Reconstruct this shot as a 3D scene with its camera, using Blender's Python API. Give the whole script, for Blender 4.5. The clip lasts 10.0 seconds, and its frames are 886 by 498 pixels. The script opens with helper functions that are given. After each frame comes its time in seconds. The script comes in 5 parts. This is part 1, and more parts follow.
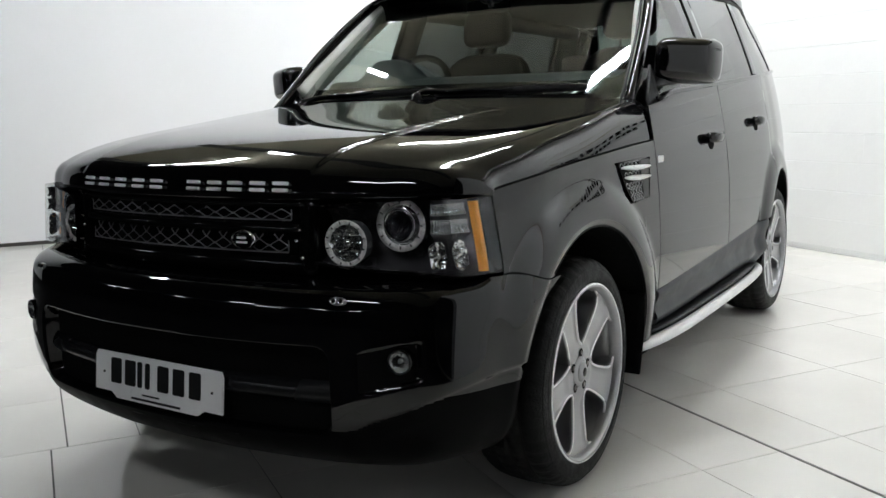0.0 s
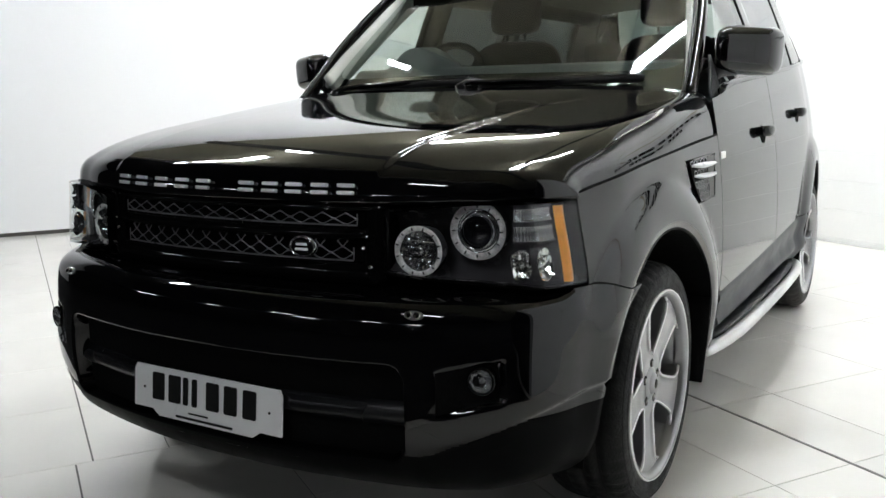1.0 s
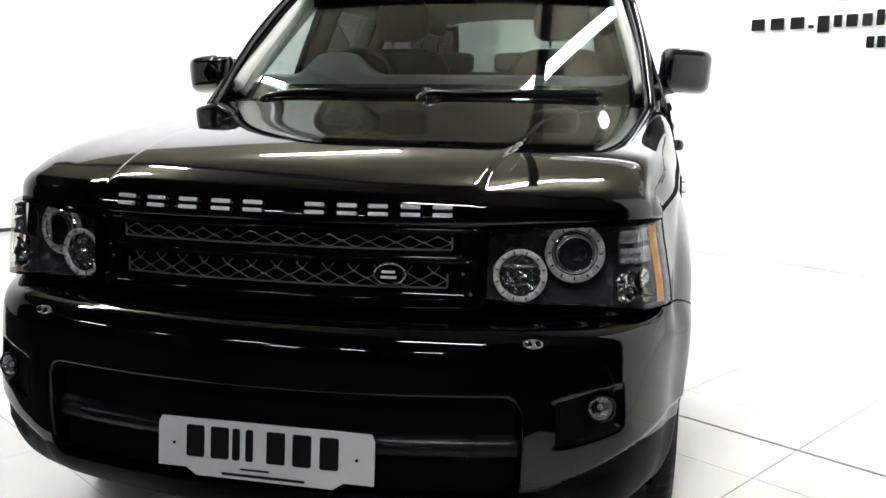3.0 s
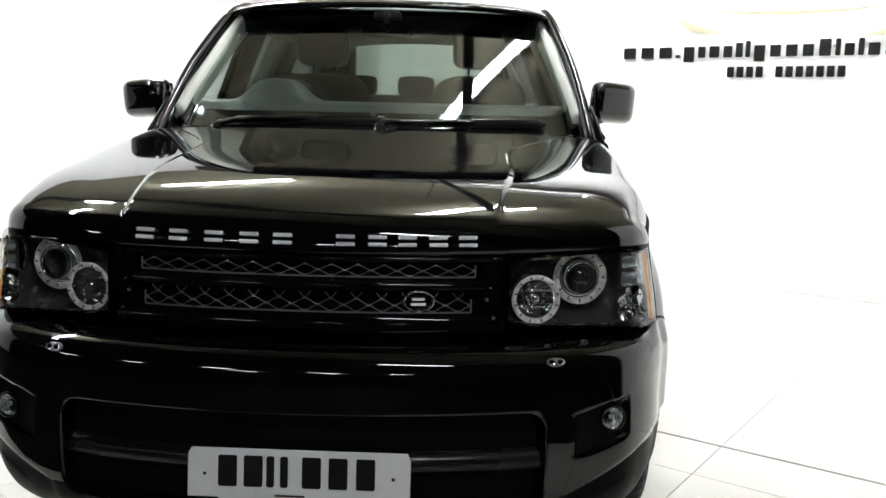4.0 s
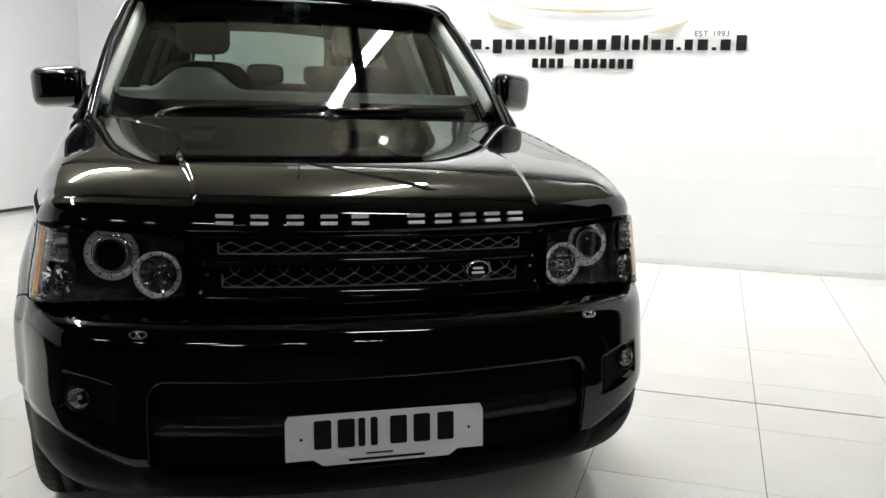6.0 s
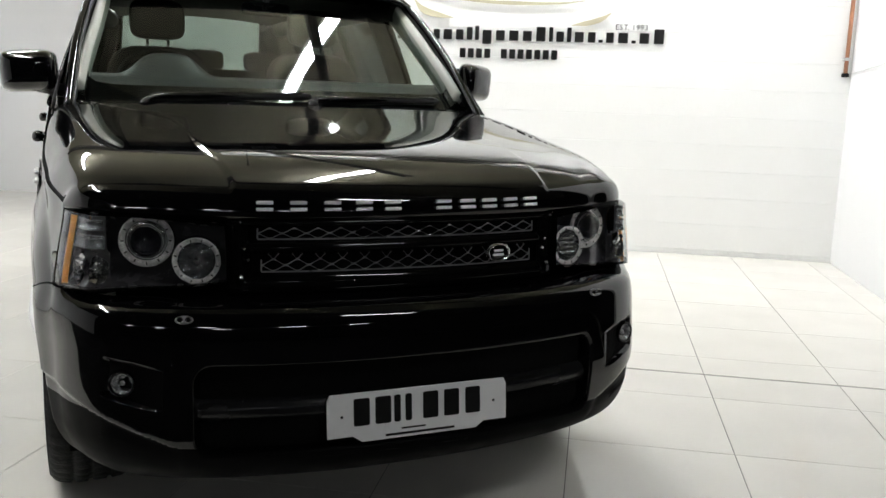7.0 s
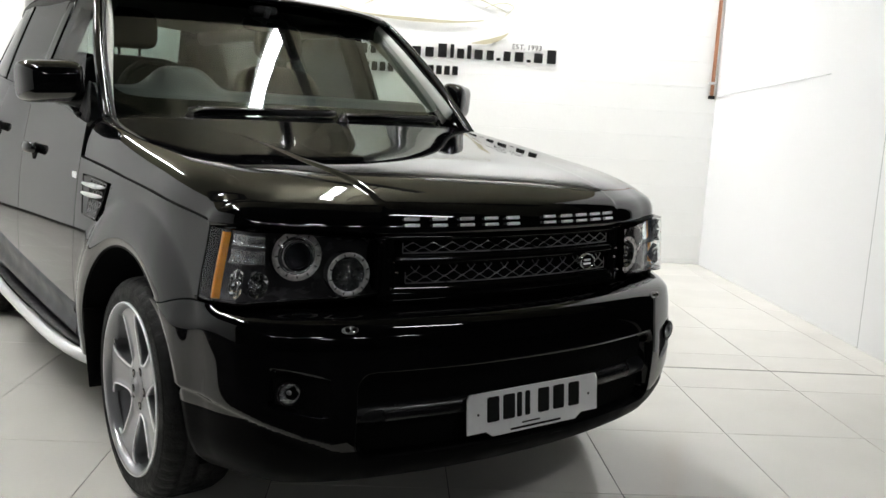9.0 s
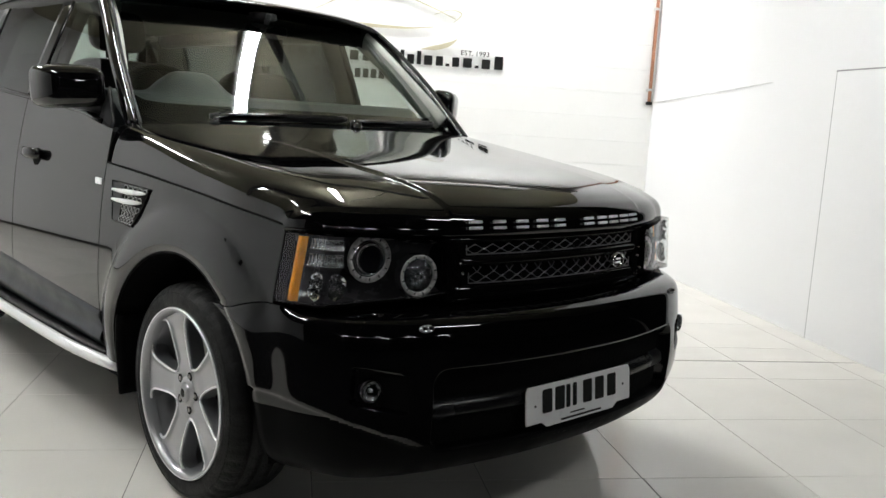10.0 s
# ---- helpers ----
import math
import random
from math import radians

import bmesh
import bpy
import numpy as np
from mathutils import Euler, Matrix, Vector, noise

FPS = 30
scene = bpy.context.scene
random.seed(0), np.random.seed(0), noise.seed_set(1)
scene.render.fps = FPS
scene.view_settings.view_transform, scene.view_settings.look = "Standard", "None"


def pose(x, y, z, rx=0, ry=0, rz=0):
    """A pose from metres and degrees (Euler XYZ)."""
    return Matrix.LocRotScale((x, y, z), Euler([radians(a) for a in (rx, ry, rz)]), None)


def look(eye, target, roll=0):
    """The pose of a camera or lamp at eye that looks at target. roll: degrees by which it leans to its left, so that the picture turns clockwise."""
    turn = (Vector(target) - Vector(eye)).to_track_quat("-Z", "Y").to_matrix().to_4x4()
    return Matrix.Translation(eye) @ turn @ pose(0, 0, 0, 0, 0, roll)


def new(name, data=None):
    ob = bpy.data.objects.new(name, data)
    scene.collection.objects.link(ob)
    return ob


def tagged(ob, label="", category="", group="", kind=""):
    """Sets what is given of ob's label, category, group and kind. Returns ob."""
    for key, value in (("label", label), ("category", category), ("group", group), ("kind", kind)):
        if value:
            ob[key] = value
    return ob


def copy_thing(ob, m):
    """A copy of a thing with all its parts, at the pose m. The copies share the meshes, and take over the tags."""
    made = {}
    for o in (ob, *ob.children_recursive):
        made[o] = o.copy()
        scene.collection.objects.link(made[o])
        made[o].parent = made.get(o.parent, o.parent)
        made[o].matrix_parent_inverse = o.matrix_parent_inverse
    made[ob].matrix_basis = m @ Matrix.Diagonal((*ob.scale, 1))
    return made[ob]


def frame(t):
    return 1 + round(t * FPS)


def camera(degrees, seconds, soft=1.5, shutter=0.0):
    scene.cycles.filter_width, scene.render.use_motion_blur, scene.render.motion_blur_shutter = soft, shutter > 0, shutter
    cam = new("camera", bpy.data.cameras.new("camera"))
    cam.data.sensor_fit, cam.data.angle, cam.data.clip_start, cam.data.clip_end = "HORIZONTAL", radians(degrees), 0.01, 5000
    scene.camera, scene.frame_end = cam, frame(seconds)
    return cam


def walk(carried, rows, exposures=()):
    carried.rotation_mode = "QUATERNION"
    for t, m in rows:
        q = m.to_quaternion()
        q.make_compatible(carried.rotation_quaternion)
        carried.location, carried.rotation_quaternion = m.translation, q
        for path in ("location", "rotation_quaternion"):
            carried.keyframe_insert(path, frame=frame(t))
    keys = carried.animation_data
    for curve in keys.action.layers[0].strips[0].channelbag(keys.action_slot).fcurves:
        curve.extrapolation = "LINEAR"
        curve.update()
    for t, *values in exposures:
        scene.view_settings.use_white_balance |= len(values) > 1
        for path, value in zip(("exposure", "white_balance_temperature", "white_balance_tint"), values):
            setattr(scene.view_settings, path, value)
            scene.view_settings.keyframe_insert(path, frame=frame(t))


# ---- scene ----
cam = camera(53.7, 10.0)
PATH = [
    (0, (1.939, -1.549, 1.159), (0.892, 0.128, 0.852), -1.2),
    (0.5, (1.798, -1.512, 1.18), (0.755, 0.163, 0.853), -1.2),
    (1, (1.638, -1.51, 1.19), (0.631, 0.184, 0.848), -1.0),
    (1.5, (1.42, -1.553, 1.208), (0.522, 0.196, 0.842), -0.4),
    (2, (1.206, -1.594, 1.233), (0.442, 0.21, 0.836), 0.4),
    (2.2, (1.132, -1.601, 1.221), (0.423, 0.229, 0.839), -0.0),
    (3.3, (0.678, -1.772, 1.231), (0.364, 0.175, 0.896), 1.1),
    (3.5, (0.604, -1.813, 1.253), (0.361, 0.144, 0.923), 1.2),
    (4, (0.393, -1.89, 1.276), (0.327, 0.085, 0.97), 1.3),
    (4.5, (0.193, -1.953, 1.295), (0.279, 0.022, 0.993), 1.3),
    (5, (-0.027, -2.019, 1.292), (0.218, -0.057, 0.992), 1.3),
    (5.5, (-0.227, -2.064, 1.281), (0.158, -0.126, 0.972), 1.0),
    (6, (-0.453, -2.078, 1.275), (0.087, -0.18, 0.949), 1.3),
    (6.2, (-0.549, -2.082, 1.279), (0.054, -0.205, 0.942), 1.4),
    (7.3, (-0.964, -2.045, 1.268), (-0.121, -0.264, 0.928), 2.1),
    (7.5, (-1.051, -1.992, 1.25), (-0.164, -0.231, 0.915), 2.2),
    (8, (-1.262, -1.912, 1.262), (-0.264, -0.212, 0.924), 2.9),
    (8.5, (-1.487, -1.871, 1.272), (-0.401, -0.223, 0.946), 3.2),
    (9, (-1.737, -1.825, 1.29), (-0.564, -0.237, 0.976), 3.3),
    (9.5, (-1.955, -1.746, 1.274), (-0.695, -0.221, 0.981), 3.4),
    (10, (-2.173, -1.628, 1.279), (-0.824, -0.182, 0.984), 3.5),
]
walk(cam, [(t, look(eye, target, roll)) for t, eye, target, roll in PATH], [(0, -0.45, 6450, 10), (1, -0.13, 6450, 10), (2, 0.09, 6500, 10), (3.5, 0.23, 6550, 10), (4.5, 0.15, 6600, 10), (6, -0.18, 6650, 10), (8, -0.32, 6800, 10), (10, -0.35, 6750, 10)])

# ---- world and light ----
world = bpy.data.worlds.new("hall_world")
scene.world = world
world.use_nodes = True
world.node_tree.nodes["Background"].inputs[0].default_value = (0.9, 0.95, 1.0, 1)
world.node_tree.nodes["Background"].inputs[1].default_value = 0.02
TUBE_POWER = 105.0


# ---- materials ----
def mat(name, color, rough=0.5, metal=0.0, coat=0.0, spec=0.5, bump=0.0, scale=40.0, vary=0.0, vscale=3.0, rvary=0.0, emit=0.0, per_piece=0.0):
    m = bpy.data.materials.new(name)
    m.use_nodes = True
    t = m.node_tree
    b = t.nodes["Principled BSDF"]
    b.inputs["Base Color"].default_value = (*color, 1)
    b.inputs["Roughness"].default_value = rough
    b.inputs["Metallic"].default_value = metal
    b.inputs["Coat Weight"].default_value = coat
    b.inputs["Coat Roughness"].default_value = 0.02
    b.inputs["Specular IOR Level"].default_value = spec
    if emit:
        b.inputs["Emission Color"].default_value = (*color, 1)
        b.inputs["Emission Strength"].default_value = emit
    co = t.nodes.new("ShaderNodeTexCoord")
    if vary or per_piece:
        n = t.nodes.new("ShaderNodeTexNoise")
        n.inputs["Scale"].default_value, n.inputs["Detail"].default_value = vscale, 6
        t.links.new(co.outputs["Object"], n.inputs["Vector"])
        hsv = t.nodes.new("ShaderNodeHueSaturation")
        hsv.inputs["Color"].default_value = (*color, 1)
        r = t.nodes.new("ShaderNodeMapRange")
        r.inputs["From Min"].default_value, r.inputs["From Max"].default_value = 0.3, 0.7
        r.inputs["To Min"].default_value, r.inputs["To Max"].default_value = 1 - vary, 1 + vary
        t.links.new(n.outputs["Fac"], r.inputs["Value"])
        out = r.outputs["Result"]
        if per_piece:
            o = t.nodes.new("ShaderNodeObjectInfo")
            p = t.nodes.new("ShaderNodeMapRange")
            p.inputs["To Min"].default_value, p.inputs["To Max"].default_value = 1 - per_piece, 1 + per_piece
            t.links.new(o.outputs["Random"], p.inputs["Value"])
            x = t.nodes.new("ShaderNodeMath")
            x.operation = "MULTIPLY"
            t.links.new(out, x.inputs[0])
            t.links.new(p.outputs["Result"], x.inputs[1])
            out = x.outputs[0]
        t.links.new(out, hsv.inputs["Value"])
        t.links.new(hsv.outputs["Color"], b.inputs["Base Color"])
    if rvary:
        n2 = t.nodes.new("ShaderNodeTexNoise")
        n2.inputs["Scale"].default_value, n2.inputs["Detail"].default_value = vscale * 2.3, 5
        t.links.new(co.outputs["Object"], n2.inputs["Vector"])
        r2 = t.nodes.new("ShaderNodeMapRange")
        r2.inputs["From Min"].default_value, r2.inputs["From Max"].default_value = 0.3, 0.7
        r2.inputs["To Min"].default_value, r2.inputs["To Max"].default_value = max(0, rough - rvary), rough + rvary
        t.links.new(n2.outputs["Fac"], r2.inputs["Value"])
        t.links.new(r2.outputs["Result"], b.inputs["Roughness"])
    if bump:
        n3 = t.nodes.new("ShaderNodeTexNoise")
        n3.inputs["Scale"].default_value, n3.inputs["Detail"].default_value = scale, 8
        t.links.new(co.outputs["Object"], n3.inputs["Vector"])
        bp = t.nodes.new("ShaderNodeBump")
        bp.inputs["Strength"].default_value, bp.inputs["Distance"].default_value = bump, 0.01
        t.links.new(n3.outputs["Fac"], bp.inputs["Height"])
        t.links.new(bp.outputs["Normal"], b.inputs["Normal"])
    return m


def glass(name, tint, gloss=1.45, rise=5.0):
    m = bpy.data.materials.new(name)
    m.use_nodes = True
    t = m.node_tree
    t.nodes.remove(t.nodes["Principled BSDF"])
    tr = t.nodes.new("ShaderNodeBsdfTransparent")
    tr.inputs["Color"].default_value = (*tint, 1)
    gl = t.nodes.new("ShaderNodeBsdfGlossy")
    gl.inputs["Roughness"].default_value = 0.015
    base = ((gloss - 1) / (gloss + 1)) ** 2
    lw = t.nodes.new("ShaderNodeLayerWeight")
    lw.inputs["Blend"].default_value = 0.5
    pw = t.nodes.new("ShaderNodeMath")
    pw.operation = "POWER"
    pw.inputs[1].default_value = rise
    fr = t.nodes.new("ShaderNodeMath")
    fr.operation = "MULTIPLY_ADD"
    fr.inputs[1].default_value, fr.inputs[2].default_value = 1 - base, base
    t.links.new(lw.outputs["Facing"], pw.inputs[0])
    t.links.new(pw.outputs[0], fr.inputs[0])
    mx = t.nodes.new("ShaderNodeMixShader")
    t.links.new(fr.outputs[0], mx.inputs[0])
    t.links.new(tr.outputs[0], mx.inputs[1])
    t.links.new(gl.outputs[0], mx.inputs[2])
    t.links.new(mx.outputs[0], t.nodes["Material Output"].inputs["Surface"])
    return m


PAINT = mat("black_paint", (0.002, 0.002, 0.0023), 0.03, 0, 0.0, 0.46)
GLOSS = mat("gloss_black_trim", (0.003, 0.003, 0.003), 0.06, spec=0.2)
PLASTIC = mat("black_plastic", (0.012, 0.012, 0.013), 0.45, spec=0.25, bump=0.15, scale=300, rvary=0.08, vscale=8)
LINER = mat("inner_black", (0.003, 0.003, 0.003), 0.8, spec=0.06, bump=0.2, scale=60)
SATIN = mat("satin_dark_trim", (0.007, 0.0072, 0.008), 0.25, spec=0.3, bump=0.05, scale=200, rvary=0.06)
VALANCE = mat("dull_black_valance", (0.0014, 0.0014, 0.0015), 0.45, spec=0.04, rvary=0.08, vscale=6)
CLAD = mat("grey_sill_paint", (0.028, 0.031, 0.036), 0.42, 0, 0.0, 0.25, rvary=0.06)
SILVER = mat("silver_lettering", (0.90, 0.90, 0.91), 0.3, 0.0, rvary=0.06)
MESHM = mat("grille_mesh_metal", (0.22, 0.22, 0.226), 0.32, 0.6, rvary=0.1)
VENTM = mat("vent_mesh_metal", (0.5, 0.5, 0.51), 0.35, 0.5, rvary=0.1)
CHROME = mat("chrome", (0.85, 0.85, 0.86), 0.06, 1.0)
ALLOY = mat("painted_alloy", (0.31, 0.31, 0.32), 0.30, 0.7, 0.3, bump=0.01, scale=90, vary=0.02, rvary=0.02, vscale=9)
# paler than ALLOY: the highlight on bevelled edges put into the colour
EDGE_GLINT = mat("alloy_edge_glint", (0.86, 0.86, 0.87), 0.28, 0.4, 0.3)
RUBBER = mat("tyre_rubber", (0.007, 0.007, 0.007), 0.6, spec=0.2, bump=0.3, scale=120, vary=0.25, rvary=0.1, vscale=14)
DISC = mat("brake_disc_steel", (0.25, 0.24, 0.23), 0.4, 0.9, bump=0.1, scale=150, vary=0.2)
STEPM = mat("brushed_step_metal", (0.74, 0.74, 0.74), 0.42, 0.55, bump=0.05, scale=150, rvary=0.08)
PLATE = mat("white_plate", (0.90, 0.90, 0.90), 0.35, vary=0.04, rvary=0.08, vscale=14)
INK = mat("black_ink", (0.008, 0.008, 0.008), 0.5, spec=0.15, vary=0.2, vscale=20)
AMBER = mat("amber_plastic", (0.95, 0.36, 0.03), 0.3, vary=0.15, vscale=25, bump=0.3, scale=160)
REFLECT = mat("lamp_reflector", (0.42, 0.42, 0.44), 0.16, 0.85, bump=0.6, scale=60, vary=0.15, vscale=30)
FOGREF = mat("fog_reflector", (0.5, 0.5, 0.52), 0.2, 0.8, bump=0.6, scale=80, vary=0.3, vscale=60)
RINGM = mat("lamp_ring_grey", (0.84, 0.79, 0.79), 0.35, 0.1, vary=0.35, bump=0.5, scale=110, vscale=70)
LAMPHOUSE = mat("lamp_housing", (0.075, 0.070, 0.077), 0.22, spec=0.35, vary=0.2, vscale=12, rvary=0.1)
CLEAR = glass("clear_glass", (0.93, 0.95, 0.94), 1.6)
SCREEN = glass("windscreen_glass", (0.56, 0.62, 0.58), 1.36, 3.1)
TINT = glass("tinted_glass", (0.07, 0.077, 0.075), 1.6)
FRONTG = glass("front_door_glass", (0.82, 0.86, 0.83), 1.55)
BULB = glass("projector_glass", (0.35, 0.36, 0.40), 1.8)
REARG = glass("rear_window_glass", (0.27, 0.32, 0.295), 1.4)
DASH = mat("grey_dashboard", (0.030, 0.034, 0.037), 0.5, bump=0.25, scale=220, vary=0.1, vscale=6)
CLOTH = mat("black_seat_leather", (0.0025, 0.0025, 0.0027), 0.65, spec=0.1, bump=0.2, scale=90, vary=0.2, vscale=9)
BEIGE = mat("pale_pillar_trim", (0.52, 0.53, 0.48), 0.7, bump=0.1, scale=200, vary=0.05)
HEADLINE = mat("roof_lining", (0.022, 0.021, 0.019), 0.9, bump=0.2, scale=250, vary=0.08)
TILE = mat("cream_porcelain_tile", (0.80, 0.775, 0.725), 0.085, 0, 0, 0.5, bump=0.008, scale=9, vary=0.035, vscale=2.2, rvary=0.035, per_piece=0.02)
GROUT = mat("dark_grout", (0.12, 0.113, 0.102), 0.8, bump=0.3, scale=120, vary=0.25, vscale=5)
BLOCK = mat("white_painted_block", (0.83, 0.83, 0.82), 0.5, bump=0.15, scale=26, vary=0.015, vscale=2.5, per_piece=0.003)
MORTAR = mat("white_painted_mortar", (0.82, 0.82, 0.81), 0.6, bump=0.3, scale=40, vary=0.03)
SMOOTHW = mat("white_smooth_wall", (0.80, 0.80, 0.81), 0.55, bump=0.04, scale=5, vary=0.015, vscale=0.6)
CEIL = mat("brown_ceiling", (0.325, 0.305, 0.225), 0.85, bump=0.1, scale=8, vary=0.08, vscale=0.7)
BEAM = mat("dark_beam", (0.06, 0.055, 0.05), 0.6, bump=0.1, scale=20, vary=0.2)
# near-black colours stand for the lack of light in the hall
DARKF = mat("hall_floor_painted_dim", (0.014, 0.014, 0.014), 0.7, spec=0.1, bump=0.1, scale=30, vary=0.2, vscale=1.5)
DARKW = mat("hall_wall_painted_dim", (0.02, 0.019, 0.018), 0.85, spec=0.1, bump=0.1, scale=12, vary=0.2, vscale=0.8)
HALLTUBE = mat("hall_lit_tube", (0.93, 0.97, 1.0), 0.5, emit=95.0)
FRONTTUBE = mat("broad_lit_diffuser", (0.93, 0.97, 1.0), 0.5, emit=46.0)
# emission raised above TUBE to lift left wall and floor and deepen the car's shadow
BRIGHTTUBE = mat("boosted_lit_tube", (0.93, 0.97, 1.0), 0.5, emit=165.0)
TUBE = mat("lit_tube", (0.93, 0.97, 1.0), 0.5, emit=TUBE_POWER)
SIGNK = mat("black_sign_acrylic", (0.012, 0.012, 0.012), 0.25, spec=0.12, vary=0.15, vscale=8)
GOLD = mat("pale_gold_acrylic", (0.52, 0.48, 0.34), 0.35, 0.2, vary=0.1, vscale=5)
COPPER = mat("copper_pipe_metal", (0.50, 0.24, 0.15), 0.4, 0.7, vary=0.2, vscale=9, bump=0.1)
# grey that stands for shade in the gap round the wall panel
GAPM = mat("painted_gap_shade", (0.33, 0.33, 0.34), 0.8, vary=0.15, vscale=6)
WHITEP = mat("white_cable_paint", (0.66, 0.66, 0.66), 0.6, vary=0.05)


# ---- mesh helpers ----
def put_mesh(name, verts, faces, material, parent=None, label="", smooth=True, solid=0.0, bevel=0.0):
    me = bpy.data.meshes.new(name)
    me.from_pydata([tuple(v) for v in verts], [], faces)
    me.validate()
    bm = bmesh.new()
    bm.from_mesh(me)
    bmesh.ops.remove_doubles(bm, verts=bm.verts, dist=1e-5)
    bmesh.ops.recalc_face_normals(bm, faces=bm.faces)
    bm.to_mesh(me)
    bm.free()
    for p in me.polygons:
        p.use_smooth = smooth
    me.materials.append(material)
    ob = new(name, me)
    if parent:
        ob.parent = parent
    if solid:
        md = ob.modifiers.new("thick", "SOLIDIFY")
        md.thickness, md.offset = abs(solid), (-1 if solid > 0 else 1)
    if bevel:
        md = ob.modifiers.new("round", "BEVEL")
        md.width, md.segments, md.limit_method, md.angle_limit = bevel, 3, "ANGLE", radians(35)
        for p in me.polygons:
            p.use_smooth = True
        wn = ob.modifiers.new("wn", "WEIGHTED_NORMAL")
        wn.keep_sharp = True
    if label:
        tagged(ob, label)
    return ob


def grid(fn, us, vs):
    verts = [fn(u, v) for v in vs for u in us]
    n = len(us)
    faces = [(j * n + i, j * n + i + 1, (j + 1) * n + i + 1, (j + 1) * n + i) for j in range(len(vs) - 1) for i in range(n - 1)]
    return verts, faces


def sheet(name, fn, us, vs, material, parent=None, label="", solid=0.0):
    v, f = grid(fn, us, vs)
    return put_mesh(name, v, f, material, parent, label, True, solid)


def box_data(x0, x1, y0, y1, z0, z1):
    v = [(x, y, z) for z in (z0, z1) for y in (y0, y1) for x in (x0, x1)]
    return v, [(0, 2, 3, 1), (4, 5, 7, 6), (0, 1, 5, 4), (2, 6, 7, 3), (0, 4, 6, 2), (1, 3, 7, 5)]


def box(name, x0, x1, y0, y1, z0, z1, material, parent=None, label="", bevel=0.0):
    v, f = box_data(x0, x1, y0, y1, z0, z1)
    return put_mesh(name, v, f, material, parent, label, False, 0, bevel)


def prism(name, outline, depth, m, material, parent=None, label="", bevel=0.0):
    """A flat outline in x, z of the pose m, depth thick along its y."""
    n = len(outline)
    v = [m @ Vector((x, 0, z)) for x, z in outline] + [m @ Vector((x, depth, z)) for x, z in outline]
    f = [tuple(range(n)), tuple(range(2 * n - 1, n - 1, -1))] + [(i, i + n, (i + 1) % n + n, (i + 1) % n) for i in range(n)]
    return put_mesh(name, v, f, material, parent, label, False, 0, bevel)


def lathe(name, profile, m, material, parent=None, label="", n=48, wobble=None):
    """Profile of (radius, along) turned round the local y axis of the pose m."""
    k = len(profile)
    v, f = [], []
    for i in range(n):
        a = 2 * math.pi * i / n
        for j, (r, h) in enumerate(profile):
            rr = r + (wobble(i, j) if wobble else 0)
            v.append(m @ Vector((rr * math.cos(a), h, rr * math.sin(a))))
    for i in range(n):
        for j in range(k - 1):
            a, b = i * k + j, ((i + 1) % n) * k + j
            f.append((a, a + 1, b + 1, b))
    return put_mesh(name, v, f, material, parent, label)


def tube(name, pts, radius, material, parent=None, label="", sides=10, flat=1.0):
    """A rod of round or flattened section along points; radius may be a list."""
    pts = [Vector(p) for p in pts]
    v, f = [], []
    for i, p in enumerate(pts):
        d = (pts[min(i + 1, len(pts) - 1)] - pts[max(i - 1, 0)]).normalized()
        side = d.cross(Vector((0, 0, 1)))
        side = side.normalized() if side.length > 1e-4 else Vector((1, 0, 0))
        up = side.cross(d).normalized()
        r = radius[i] if isinstance(radius, (list, tuple)) else radius
        for j in range(sides):
            a = 2 * math.pi * j / sides
            v.append(p + side * (r * math.cos(a)) + up * (r * flat * math.sin(a)))
    for i in range(len(pts) - 1):
        for j in range(sides):
            f.append((i * sides + j, i * sides + (j + 1) % sides, (i + 1) * sides + (j + 1) % sides, (i + 1) * sides + j))
    f += [tuple(range(sides)), tuple(range((len(pts) - 1) * sides, len(pts) * sides))]
    return put_mesh(name, v, f, material, parent, label)


def lin(a, b, n):
    return [a + (b - a) * i / (n - 1) for i in range(n)]


def smooth(e0, e1, x):
    t = min(1.0, max(0.0, (x - e0) / (e1 - e0)))
    return t * t * (3 - 2 * t)


def spline(points, n=400):
    """Catmull-Rom through the points, as arrays by even arc length."""
    p = np.array(points, float)
    p = np.vstack([2 * p[0] - p[1], p, 2 * p[-1] - p[-2]])
    out = []
    for i in range(1, len(p) - 2):
        for t in np.linspace(0, 1, 40, endpoint=False):
            a, b, c, d = p[i - 1], p[i], p[i + 1], p[i + 2]
            out.append(0.5 * (2 * b + (c - a) * t + (2 * a - 5 * b + 4 * c - d) * t * t + (3 * b - a - 3 * c + d) * t ** 3))
    out.append(p[-2])
    out = np.array(out)
    s = np.concatenate([[0], np.cumsum(np.linalg.norm(np.diff(out, axis=0), axis=1))])
    q = np.linspace(0, s[-1], n)
    return np.stack([np.interp(q, s, out[:, k]) for k in range(out.shape[1])], 1)


def ease(xs, ys):
    """A smooth curve y(x) through the points."""
    c = spline(list(zip(xs, ys)), 600)
    o = np.argsort(c[:, 0])
    cx, cy = c[o, 0], c[o, 1]
    return lambda x: float(np.interp(x, cx, cy))


def catmull(points, n=24):
    return [tuple(p) for p in spline(points, n)]


def round_rect(w, h, r, n=6, cx=0.0, cz=0.0):
    out = []
    for sx, sz, a0 in ((1, 1, 0), (-1, 1, 90), (-1, -1, 180), (1, -1, 270)):
        for i in range(n + 1):
            a = radians(a0 + 90 * i / n)
            out.append((cx + sx * (w / 2 - r) + r * math.cos(a), cz + sz * (h / 2 - r) + r * math.sin(a)))
    return out


